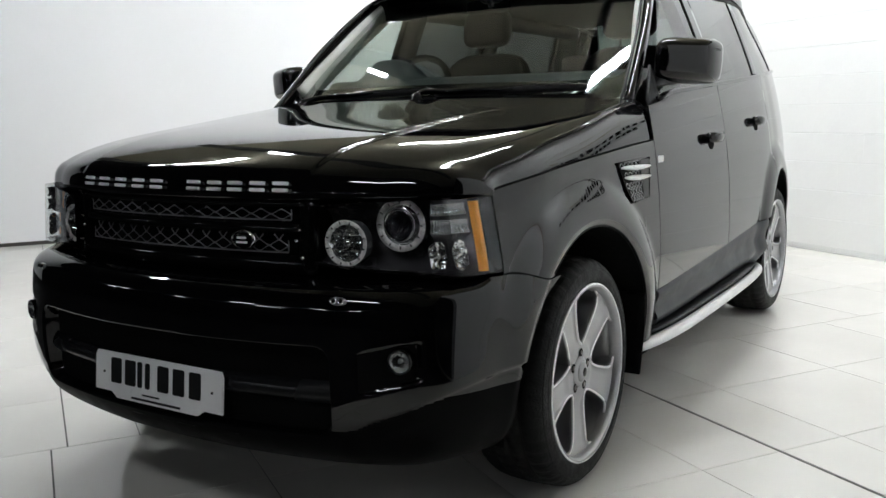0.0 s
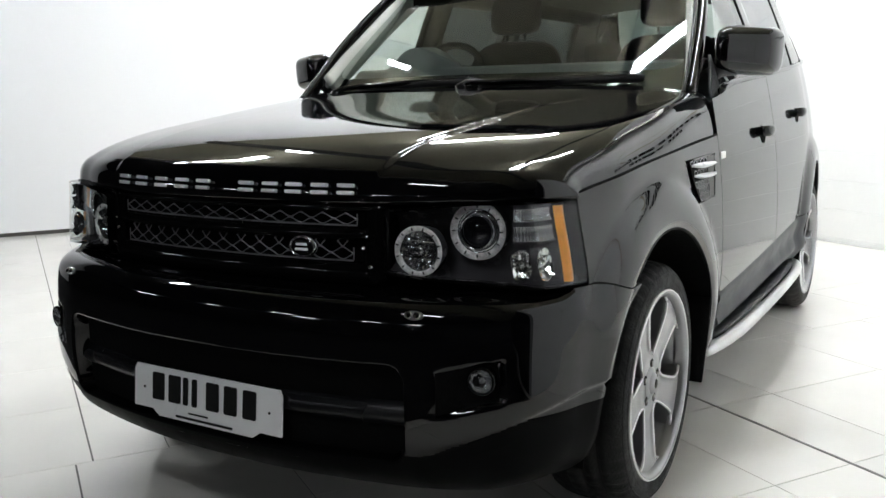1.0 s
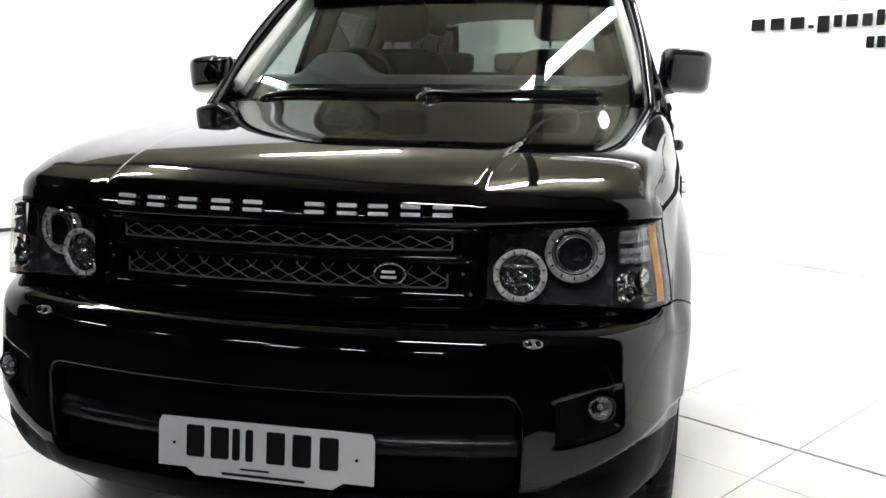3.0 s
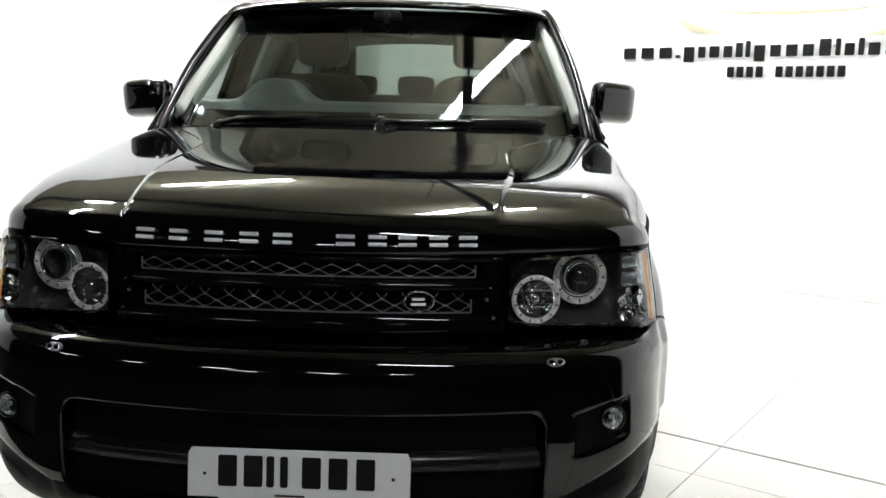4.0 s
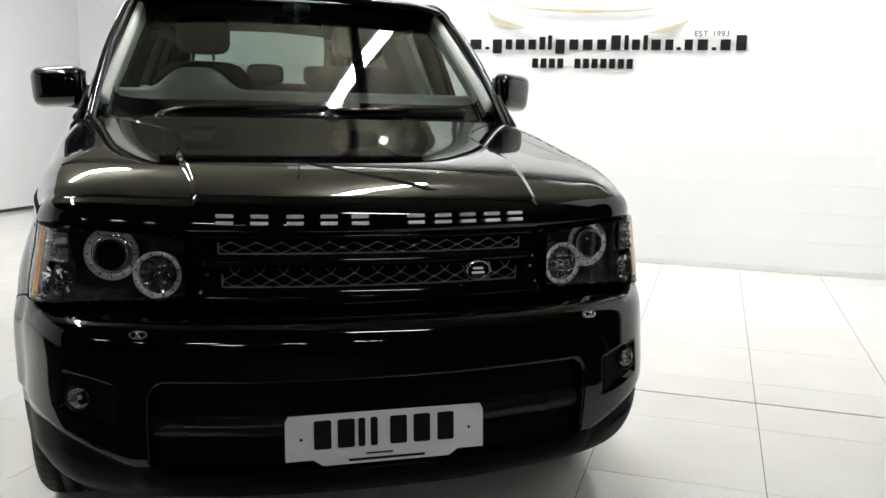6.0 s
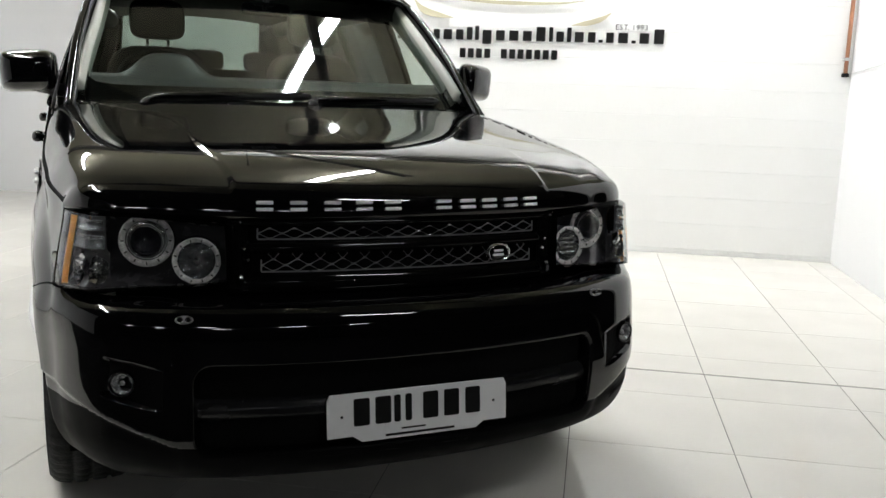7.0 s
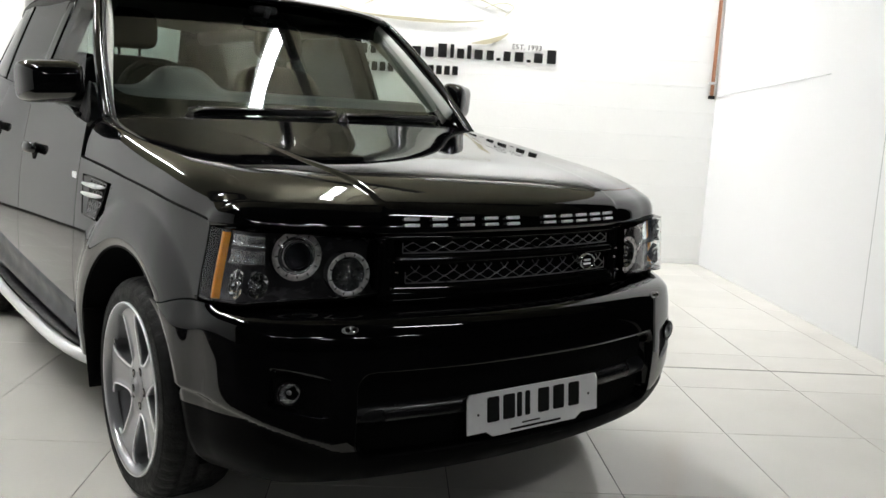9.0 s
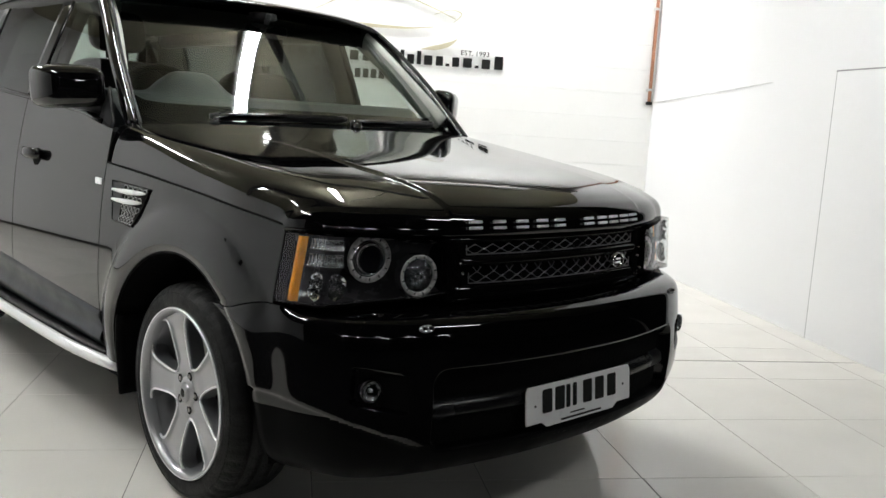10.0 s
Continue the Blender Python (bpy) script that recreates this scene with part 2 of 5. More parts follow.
def thing(name, label, category, group="", at=None):
    ob = new(name)
    if at is not None:
        ob.matrix_basis = at
    return tagged(ob, label, category, group)

# ---- the room: its x runs along the sign wall, its y towards it ----
ROOM = pose(0, 0, 0, 0, 0, -33)
R_WALL, S_WALL, L_WALL, B_WALL, CEIL_Z = 2.405, 5.43, -6.65, 7.0, 3.6


def room_box(name, u0, u1, v0, v1, z0, z1, material, label="", category=""):
    ob = box(name, u0, u1, v0, v1, z0, z1, material)
    ob.matrix_basis = ROOM
    return tagged(ob, label, category, "", "structure")


floor = room_box("floor", L_WALL - 0.2, 9.0, -14.0, B_WALL + 0.2, -0.15, -0.0025, GROUT, "cream polished porcelain tile floor with dark joints", "floor")
wall_sign = room_box("wall_sign", -4.2, R_WALL + 0.2, S_WALL + 0.006, S_WALL + 0.2, 0, CEIL_Z, MORTAR, "white painted concrete block wall behind the sign", "wall")
wall_right = room_box("wall_right", R_WALL, R_WALL + 0.2, 1.5, S_WALL, 0, CEIL_Z, SMOOTHW, "smooth white painted side wall", "wall")
wall_left = room_box("wall_left", L_WALL - 0.15, L_WALL, -4.0, B_WALL, 0.035, CEIL_Z, SMOOTHW, "smooth white side wall with a dark gap at its foot", "wall")
room_box("trim_left", L_WALL - 0.14, L_WALL - 0.012, -4.0, B_WALL, 0, 0.035, BEAM, "dark recessed strip at the foot of the white wall", "baseboard")
wall_back = room_box("wall_back", L_WALL, -4.2, B_WALL, B_WALL + 0.15, 0, CEIL_Z, SMOOTHW, "smooth white back wall", "wall")
wall_step = room_box("wall_step", -4.2, -4.05, S_WALL + 0.2, B_WALL, 0, CEIL_Z, SMOOTHW, "white return of the block wall", "wall")
# slabs coloured near black so the bumper reflects an unlit hall floor
room_box("floor_hall", L_WALL, 9.0, -14.0, -0.85, -0.012, 0.002, DARKF, "showroom floor, its dimness put into the colour", "floor")
room_box("floor_hall_edge", -0.25, 9.0, -0.85, -0.40, -0.012, 0.002, DARKF, "edge of the showroom floor, its dimness put into the colour", "floor")
room_box("floor_hall_side", 2.3, 9.0, -0.40, 1.4, -0.012, 0.002, DARKF, "showroom floor beside the wall, its dimness put into the colour", "floor")
# ceiling colour drops to near black here so the bonnet's lip reflects dark
ceiling_hall = room_box("ceiling_hall", L_WALL - 0.2, 9.0, -14.0, -0.8, CEIL_Z, CEIL_Z + 0.15, DARKW, "showroom ceiling, its dimness put into the colour", "ceiling")
ceiling = room_box("ceiling", L_WALL - 0.2, 9.0, -0.8, B_WALL + 0.2, CEIL_Z, CEIL_Z + 0.15, CEIL, "brown showroom ceiling", "ceiling")
# added walls out of view, coloured near black to keep reflections dark
wall_hall_far = room_box("wall_hall_far", L_WALL - 0.2, 9.0, -14.2, -14.0, 0, CEIL_Z, DARKW, "far wall of the showroom, its dimness put into the colour", "wall")
wall_hall_side = room_box("wall_hall_side", 9.0, 9.2, -14.0, 1.5, 0, CEIL_Z, DARKW, "side wall of the showroom, its dimness put into the colour", "wall")
wall_hall_return = room_box("wall_hall_return", R_WALL + 0.2, 9.0, 1.5, 1.7, 0, CEIL_Z, DARKW, "return wall of the showroom, its dimness put into the colour", "wall")
wall_hall_left = room_box("wall_hall_left", L_WALL - 0.2, L_WALL, -14.0, -4.0, 0, CEIL_Z, DARKW, "left wall of the showroom, its dimness put into the colour", "wall")
beams = []
for v in (-0.8, 0.9, 5.0):
    beams.append(room_box("ceiling_beam", L_WALL, R_WALL if v > -1 else 9.0, v - 0.09, v + 0.09, CEIL_Z - 0.22, CEIL_Z - 0.002, BEAM, "dark steel ceiling beam", "beam"))


def tube_light(u, v, length, turn, glow=TUBE, z=CEIL_Z - 0.06, radius=0.058, shield=False):
    lamp = thing("ceiling_light", "lit white fluorescent batten light on the ceiling", "ceiling light", "ceiling lights", ROOM @ pose(u, v, z, 0, 0, turn))
    box("housing", -length / 2 - 0.03, length / 2 + 0.03, -0.08, 0.08, 0.0, 0.055, WHITEP, lamp, bevel=0.008)
    for x in (-length * 0.4, length * 0.4):
        if z < CEIL_Z - 0.2:
            tube("hanging_rod", [(x, 0, 0.05), (x, 0, CEIL_Z - z)], 0.005, WHITEP, lamp, sides=6)
    # added unseen plate, there only to hold this lamp's light to the sign wall
    if shield:
        box("shield", -length / 2 - 0.03, length / 2 + 0.03, -0.098, -0.086, -0.17, 0.05, WHITEP, lamp, "white plate added out of view to keep the light on the wall", 0.003)
    tube("diffuser", [(-length / 2, 0, -0.025), (length / 2, 0, -0.025)], radius, glow, lamp, sides=12)
    return lamp


for u, v, length, turn in ((-0.6, 2.2, 1.5, 90), (-4.2, 3.2, 1.6, 90), (0.9, 4.75, 1.5, 0), (-1.9, 4.75, 1.5, 0), (-3.5, 0.8, 0.5, 0), (-3.2, -0.5, 1.5, 90)):
    tube_light(u, v, length, turn, BRIGHTTUBE if u in (-4.2, -3.2, -0.6) else TUBE, shield=v == 4.75)
for u, v, length, turn in ((-4.6, -9.5, 1.2, 0), (-1.9, -10.4, 0.6, 8), (1.1, -8.6, 0.9, 0), (4.6, -9.2, 1.2, -12), (7.2, -8.0, 1.2, 0), (2.9, -12.6, 1.2, 0)):
    tube_light(u, v, length, turn, HALLTUBE, 2.75, 0.022)
tube_light(1.9, -1.5, 1.2, 0, FRONTTUBE, 3.2, 0.085)


# dark beam slung low over the car
lowbeam = thing("hanging_beam", "dark steel bar slung on two rods from the ceiling", "beam", "", pose(0.386, 2.4, 2.30, 0, 0, 10.6))
box("bar", -0.03, 0.03, -1.3, 1.5, -0.03, 0.03, BEAM, lowbeam, bevel=0.006)
for y in (-0.9, 1.1):
    tube("hanging_rod", [(0, y, 0.02), (0, y, CEIL_Z - 2.30)], 0.006, BEAM, lowbeam, sides=8)

# ---- the car: x to its left, y from nose to tail, z up ----
car = thing("car", "black five-door luxury off-road car parked on the tiles", "car")

PLAN = spline([(-0.66, 0.105), (-0.5, 0.055), (-0.25, 0.012), (0, 0), (0.25, 0.012), (0.5, 0.055), (0.66, 0.105), (0.78, 0.172), (0.855, 0.262), (0.902, 0.375), (0.922, 0.52), (0.930, 0.7), (0.934, 0.9)], 1600)
PLAN = PLAN[PLAN[:, 0] >= 0]
PLAN[0] = (0, 0)
PLAN_T = np.gradient(PLAN, axis=0)
PLAN_T /= np.linalg.norm(PLAN_T, axis=1)[:, None]
PLAN_S = np.linspace(0, 1, len(PLAN))
FRONT_Y, REAR_Y, HUB_Z, ARCH = 0.90, 3.635, 0.358, 0.455


def nose(s, off):
    """A point of the nose in plan: s from -1 to 1 round it, off metres inwards."""
    a = abs(s)
    x, y = np.interp(a, PLAN_S, PLAN[:, 0]), np.interp(a, PLAN_S, PLAN[:, 1])
    tx, ty = np.interp(a, PLAN_S, PLAN_T[:, 0]), np.interp(a, PLAN_S, PLAN_T[:, 1])
    x, y = x - ty * off, y + tx * off
    return math.copysign(x, s), y


def s_at_x(x):
    return math.copysign(float(np.interp(abs(x), PLAN[:, 0], PLAN_S)), x)


def s_at_y(y):
    return float(np.interp(y, PLAN[:, 1], PLAN_S))


def corner(s):
    return 1 - 0.66 * smooth(0.50, 0.75, abs(s))


# body side: half width by place along and height
WIDTH = ease([0.172, 0.262, 0.375, 0.52, 0.7, 0.9, 1.5, 2.2, 3.2, 3.6, 3.86, 4.3, 4.6, 4.78], [0.78, 0.855, 0.902, 0.922, 0.930, 0.934, 0.957, 0.967, 0.963, 0.940, 0.915, 0.85, 0.77, 0.68])
TUCK = ease([0.2, 0.35, 0.5, 0.65, 0.85, 1.0, 1.1, 1.2, 1.3, 1.4], [0.06, 0.03, 0.008, 0.0, 0.008, 0.024, 0.040, 0.060, 0.084, 0.112])


def flare(y, z):
    """The arches swell out from a crease in the body and turn in again at the lip."""
    f = 0.0
    for yc, out in ((FRONT_Y, 0.027), (REAR_Y, 0.029)):
        d = math.hypot(y - yc, z - HUB_Z) - ARCH
        u = min(1.0, max(0.0, (0.150 - d) / 0.125))
        u = u * u / (u + 0.06) * 1.06
        f += out * (1 - (1 - u) ** 2) - 0.006 * smooth(0.022, 0.0, d)
    return f


def pinch(y, z):
    """The body draws in above the bumper towards the headlamps."""
    return smooth(0.66, 0.42, y) * 0.015 * smooth(0.665, 0.745, z) + smooth(1.05, 0.38, y) * 0.018 * smooth(0.73, 0.95, z)


def side(y, z):
    return WIDTH(y) - TUCK(z) - pinch(y, z) + flare(y, z) + 0.008 * smooth(0.90, 1.0, z) * smooth(0.42, 0.70, y) * smooth(1.5, 1.0, y)


def arch_z(y, yc, low):
    d = ARCH ** 2 - (y - yc) ** 2
    return HUB_Z + math.sqrt(d) if d > 0 else low


def seam(y):
    """Height of the joint between bumper and wing."""
    return 0.742 - 0.036 * smooth(0.44, 0.60, y)


def sparkle(name, radius, depth, m, material, parent, rough, label=""):
    """A bowl of small uneven facets facing along the y axis of the pose m."""
    def pt(i, t):
        th = 2 * math.pi * (i % 22) / 22
        return m @ Vector((radius * t * math.cos(th), -depth * (1 - t * t), radius * t * math.sin(th)))
    v, f = grid(pt, list(range(23)), [0.05, 0.25, 0.45, 0.65, 0.83, 1.0])
    rnd = random.Random(7)
    jit = {}
    out = []
    for q in v:
        key = (round(q.x, 4), round(q.y, 4), round(q.z, 4))
        if key not in jit:
            jit[key] = Vector((rnd.uniform(-1, 1), rnd.uniform(-1, 1), rnd.uniform(-1, 1))) * rough
        out.append(q + jit[key])
    return put_mesh(name, out, f, material, parent, label, False)


# bumper
BUMP_OFF = ease([0.24, 0.27, 0.31, 0.36, 0.42, 0.5, 0.6, 0.66, 0.695, 0.715, 0.73, 0.742], [0.13, 0.075, 0.033, 0.011, 0.003, 0.0, 0.008, 0.014, 0.021, 0.033, 0.055, 0.09])


def bumper_end(z):
    return s_at_y(FRONT_Y - math.sqrt(max(0.01, ARCH ** 2 - (z - HUB_Z) ** 2)))


def BCOLS_S(a, z):
    """Columns stay at fixed places across the nose; the last ones run out to the arch."""
    q = abs(a)
    end = bumper_end(z)
    return math.copysign(q if q <= 0.62 else 0.62 + (q - 0.62) / 0.38 * (end - 0.62), a)


def dents(x, z):
    """What is sunk into the bumper: the lower opening, the fog lamp's recess and the lip under the corner."""
    qx, qz, r = x - (0.580 - 0.045), abs(z - 0.470) - (0.116 - 0.045), 0.045
    d = math.hypot(max(qx, 0), max(qz, 0)) + min(max(qx, qz), 0) - r
    mouth = smooth(0.004, -0.010, d)
    low, high = 0.470 + 0.26 * (x - 0.64), 0.574 + 0.168 * (x - 0.64)
    fog = smooth(0.630, 0.715, x) * smooth(0.796, 0.782, x) * smooth(low - 0.006, low + 0.008, z) * smooth(high + 0.008, high - 0.006, z)
    crease = 0.371 + 0.44 * (x - 0.621)
    lip_ = smooth(crease + 0.004, crease - 0.008, z) * smooth(0.600, 0.64, x)
    return 0.055 * mouth + 0.013 * fog + 0.009 * lip_ * smooth(0.25, 0.33, z)


def fog_shift(sx):
    return -0.009 + 0.009 * sx


def bumper(a, z):
    s = BCOLS_S(a, z)
    x = abs(nose(s, 0)[0])
    wrap = smooth(s_at_y(0.31), s_at_y(0.425), abs(s))
    off = BUMP_OFF(z) * (1 - smooth(0.44, 0.64, z) * (1 - (1 - 0.7 * smooth(0.50, 0.75, abs(s))) * (1 - 0.93 * wrap)))
    zo = z if z < 0.66 else 0.66 + (z - 0.66) * (seam(nose(s, 0)[1]) - 0.66) / 0.082
    off += dents(x, z)
    px, py = nose(s, off)
    px += math.copysign(1, px) * (flare(py, zo) * smooth(0.36, 0.5, py) - pinch(py, zo) * wrap)
    return px, py, zo


zs = sorted(set([round(z, 4) for z in lin(0.24, 0.742, 84)] + [0.332, 0.336, 0.34, 0.344, 0.505, 0.51, 0.515, 0.535, 0.54, 0.545, 0.55, 0.555, 0.374, 0.378, 0.419, 0.423, 0.604, 0.61, 0.72, 0.726, 0.732, 0.737]))
edges = [s_at_x(x) for x in (0.568, 0.571, 0.574, 0.577, 0.580, 0.583, 0.586, 0.70, 0.703, 0.707, 0.711, 0.715, 0.783, 0.787, 0.791, 0.795, 0.799, 0.803)]
bcols = sorted(set([round(v, 5) for v in lin(-1, 1, 241)] + edges + [-q for q in edges]))
front_bumper = sheet("front_bumper", bumper, bcols, zs, PAINT, car, "gloss black front bumper with a dull lower lip and a wide opening")
front_bumper.data.materials.append(VALANCE)
for face in front_bumper.data.polygons:
    if face.center.z < min(0.375 + 0.40 * max(0.0, abs(face.center.x) - 0.62), 0.455):
        face.material_index = 1
sheet("bumper_shelf", lambda a, b: (*nose(a * 0.70, 0.085 * corner(a * 0.7) + 0.09 * b), 0.742 + 0.006 * b), lin(-1, 1, 60), lin(0, 1, 3), PAINT, car)
sheet("mouth_backing", lambda a, z: (*nose(s_at_x(0.576 * a), 0.049), z), lin(-1, 1, 60), lin(0.356, 0.584, 6), LINER, car, "black inside of the lower opening")
sheet("lower_bar", lambda a, b: (*nose(s_at_x(0.577 * a), 0.026 + 0.022 * abs(b) ** 3), 0.462 + 0.030 * b), lin(-1, 1, 60), lin(-1, 1, 7), SATIN, car, "satin grey bar across the lower opening")
sheet("skid_lip", lambda a, b: (*nose(s_at_x(0.50 * a), 0.02 + 0.07 * b), 0.352 - 0.055 * b - 0.02 * smooth(0.75, 0.6, abs(a))), lin(-1, 1, 60), lin(0, 1, 5), SATIN, car)
for sx in (-1, 1):
    dz = fog_shift(sx)
    px, py = nose(s_at_x(0.746 * sx), 0.004)
    m = look((px, py, 0.558 + dz), (px + sx * 0.25, py - 1, 0.558 + dz)) @ pose(0, 0, 0, -90, 0, 0) @ Matrix.Scale(1.15, 4)
    fog = lathe("fog_lamp", [(0.0235, 0.001), (0.0255, 0.005), (0.028, 0.004), (0.029, -0.004), (0.029, -0.02)], m, GLOSS, car, "round clear fog lamp", 28)
    sparkle("reflector", 0.024, 0.014, m, FOGREF, fog, 0.0022)
    lathe("bulb_cap", [(0.0, -0.002), (0.004, -0.003), (0.0055, -0.006), (0.0055, -0.012)], m, MESHM, fog, n=12)
    lathe("lens", [(0.0, 0.010), (0.011, 0.0085), (0.018, 0.006), (0.024, 0.002)], m, CLEAR, fog, n=28)
    def bezel(a, b):
        x = 0.652 + 0.128 * a
        z = 0.474 + 0.26 * (x - 0.64) + (0.100 - 0.09 * (x - 0.64)) * b
        return (*nose(s_at_x(sx * x), BUMP_OFF(z) * (1 - smooth(0.44, 0.64, z) * (1 - (1 - 0.7 * smooth(0.50, 0.75, s_at_x(x))))) + dents(x, z) - 0.0015), z)
    sheet("fog_bezel", bezel, lin(0, 1, 24), lin(0, 1, 14), LINER, car, "black recess round the fog lamp")
    def slot_pt(a, b):
        x, z = 0.702 + 0.094 * a + 0.008 * b, 0.350 + 0.034 * a + 0.022 * b
        return (*nose(s_at_x(sx * x), BUMP_OFF(z) + dents(x, z) - 0.003), z)
    sheet("corner_vent", slot_pt, lin(0, 1, 14), lin(0, 1, 5), LINER, car, "black slot low in the bumper corner")
    px, py = nose(s_at_x(0.604 * sx), 0.0215)
    jm = look((px, py, 0.706), (px + sx * 0.2, py - 1, 1.1)) @ pose(0, 0, 0, -90, 0, 0)
    cap_ = lathe("washer_cap", [(0.0, 0.004), (0.010, 0.0035), (0.0125, 0.001), (0.013, -0.006)], jm @ Matrix.Diagonal((1.75, 1, 0.85, 1)), MESHM, car, "small oval washer jet cap", 24)
    for d in (-0.010, 0.010):
        lathe("washer_jet", [(0.0, 0.002), (0.004, 0.003), (0.0062, 0.0065), (0.0078, 0.006), (0.0085, 0.001)], jm @ pose(d, 0, 0), CHROME, cap_, n=14)
        lathe("jet_hole", [(0.0, 0.0055), (0.0042, 0.0055), (0.0045, 0.003)], jm @ pose(d, 0, 0), LINER, cap_, n=12)

# number plate with its frame tongue
plate = prism("number_plate", [(0.26, 0.1), (0.26, 0.0), (0.19, 0.0), (0.165, -0.017), (-0.165, -0.017), (-0.19, 0.0), (-0.26, 0.0), (-0.26, 0.1), (-0.252, 0.116), (0.252, 0.116)], 0.006, pose(0.006, 0.016, 0.382, -6, 0, 0), PLATE, car, "white rectangular number plate with dark bars", 0.002)
PM = pose(0.006, 0.016, 0.382, -6, 0, 0)
for x in (-0.166, -0.106, -0.066, -0.034, 0.03, 0.092, 0.156):
    w = 0.018 if -0.07 < x < -0.03 else 0.044
    prism("character_bar", round_rect(w, 0.073, 0.005, 3, x, 0.064), 0.002, PM @ pose(0, -0.0025, 0), INK, plate)
prism("small_print_bar", round_rect(0.20, 0.006, 0.002, 3, 0, -0.006), 0.0015, PM @ pose(0, -0.002, 0), INK, plate)
prism("small_print_bar", round_rect(0.07, 0.004, 0.0015, 3, -0.02, 0.008), 0.0015, PM @ pose(0, -0.002, 0), INK, plate)
for x in (-0.22, 0.22):
    lathe("plate_screw", [(0, 0.0015), (0.003, 0.001), (0.004, -0.001)], PM @ pose(x, -0.001, 0.055, 180, 0, 0), INK, plate, n=10)


# grille
def face_off(z):
    return 0.115 + 0.06 * (z - 0.75)


def on_face(x, z, off=0.0):
    s = s_at_x(x)
    px, py = nose(s, face_off(z) + off)
    return Vector((px, py, z))


sheet("grille_backing", lambda a, z: on_face(0.50 * a, z, 0.035), lin(-1, 1, 50), lin(0.748, 0.945, 8), LINER, car)
grille = sheet("grille_surround", lambda a, b: on_face(0.47 * a, 0.775 + 0.028 * b, 0.0 + 0.012 * b * b), lin(-1, 1, 60), lin(-1, 1, 9), GLOSS, car, "gloss black two-bar grille surround", 0.006)
sheet("grille_bar", lambda a, b: on_face(0.455 * a, 0.870 + 0.0165 * b, -0.006 + 0.012 * b * b), lin(-1, 1, 60), lin(-1, 1, 7), GLOSS, car, "", 0.006)
sheet("grille_bar", lambda a, b: on_face(0.47 * a, 0.934 + 0.012 * b, -0.002 + 0.012 * b * b), lin(-1, 1, 60), lin(-1, 1, 7), GLOSS, car, "", 0.006)
for sx in (-1, 1):
    sheet("grille_cheek", lambda a, b: on_face(sx * (0.478 + 0.032 * a + 0.01 * (b - 0.5)), 0.75 + 0.195 * b, -0.002 + 0.01 * abs(a)), lin(-1, 1, 7), lin(0, 1, 12), GLOSS, car, "", 0.005)


def grille_mesh(z0, z1, half, tail=0.0):
    wires = []
    n = 13
    pitch = 2 * half / n
    zm = (z0 + z1) / 2
    for i in range(n):
        x = -half + pitch * i
        wires.append([(x, zm), (x + pitch * 0.5, z1), (x + pitch, zm)])
        wires.append([(x, zm), (x + pitch * 0.5, z0), (x + pitch, zm)])
        if tail:
            wires.append([(x + pitch * 0.5, z1), (x + pitch * 0.72, z1 + tail)])
            wires.append([(x + pitch * 0.5, z1), (x + pitch * 0.28, z1 + tail)])
    v, f = [], []
    for w in wires:
        for (xa, za), (xb, zb) in zip(w[:-1], w[1:]):
            if za == zb:
                continue
            # a wire that swells into the knots at its ends
            rows = []
            for q in (0.0, 0.12, 0.3, 0.7, 0.88, 1.0):
                w_ = 0.0023 - 0.0013 * smooth(0.0, 0.22, min(q, 1 - q))
                zq = za + (zb - za) * (0.55 * q + 0.45 * q * q * (3 - 2 * q))
                c = on_face(xa + (xb - xa) * q, zq, 0.008)
                up, back = Vector((0, 0, w_)), Vector((0, 0.003, 0))
                rows.append([c - up, c - back * 0.4, c + up, c + up + back, c - up + back])
            k = len(v)
            v += [p for r in rows for p in r]
            f += [(k + 5 * i + j, k + 5 * i + (j + 1) % 5, k + 5 * i + 5 + (j + 1) % 5, k + 5 * i + 5 + j) for i in range(5) for j in range(5)]
    for za in (z0 - 0.001,):
        for i in range(40):
            xa, xb = -half + 2 * half * i / 40, -half + 2 * half * (i + 1) / 40
            a, b = on_face(xa, za, 0.006), on_face(xb, za, 0.006)
            k = len(v)
            h = Vector((0, 0, 0.0022))
            v += [a - h, b - h, b + h, a + h]
            f += [(k, k + 1, k + 2, k + 3)]
    for x in (-half, half):
        a, b = on_face(x, z0, 0.007), on_face(x, z1, 0.007)
        k = len(v)
        h = Vector((0.002, 0, 0))
        v += [a - h, a + h, b + h, b - h]
        f += [(k, k + 1, k + 2, k + 3)]
    put_mesh("grille_mesh", v, f, MESHM, car, "thin silver diamond mesh insert", False)


grille_mesh(0.892, 0.919, 0.428)
grille_mesh(0.807, 0.838, 0.418, 0.014)
p = on_face(0.285, 0.838, -0.012)
bm_ = look(p, p + Vector((0.12, -1, 0.0))) @ pose(0, 0, 0, -90, 0, 0) @ Matrix.Diagonal((1.45, 1, 1, 1))
badge = lathe("oval_badge", [(0.0, 0.006), (0.020, 0.005), (0.023, 0.003)], bm_, GLOSS, car, "dark oval badge with a bright rim", 36)
lathe("badge_rim", [(0.0215, 0.003), (0.0225, 0.008), (0.0255, 0.008), (0.027, -0.004)], bm_, CHROME, badge, n=36)
for z, w in ((0.006, 0.03), (-0.006, 0.036)):
    prism("badge_bar", round_rect(w, 0.006, 0.002, 3, 0, z), 0.002, Matrix.Translation(p) @ pose(0, -0.008, 0, 0, 0, 7), SILVER, badge)

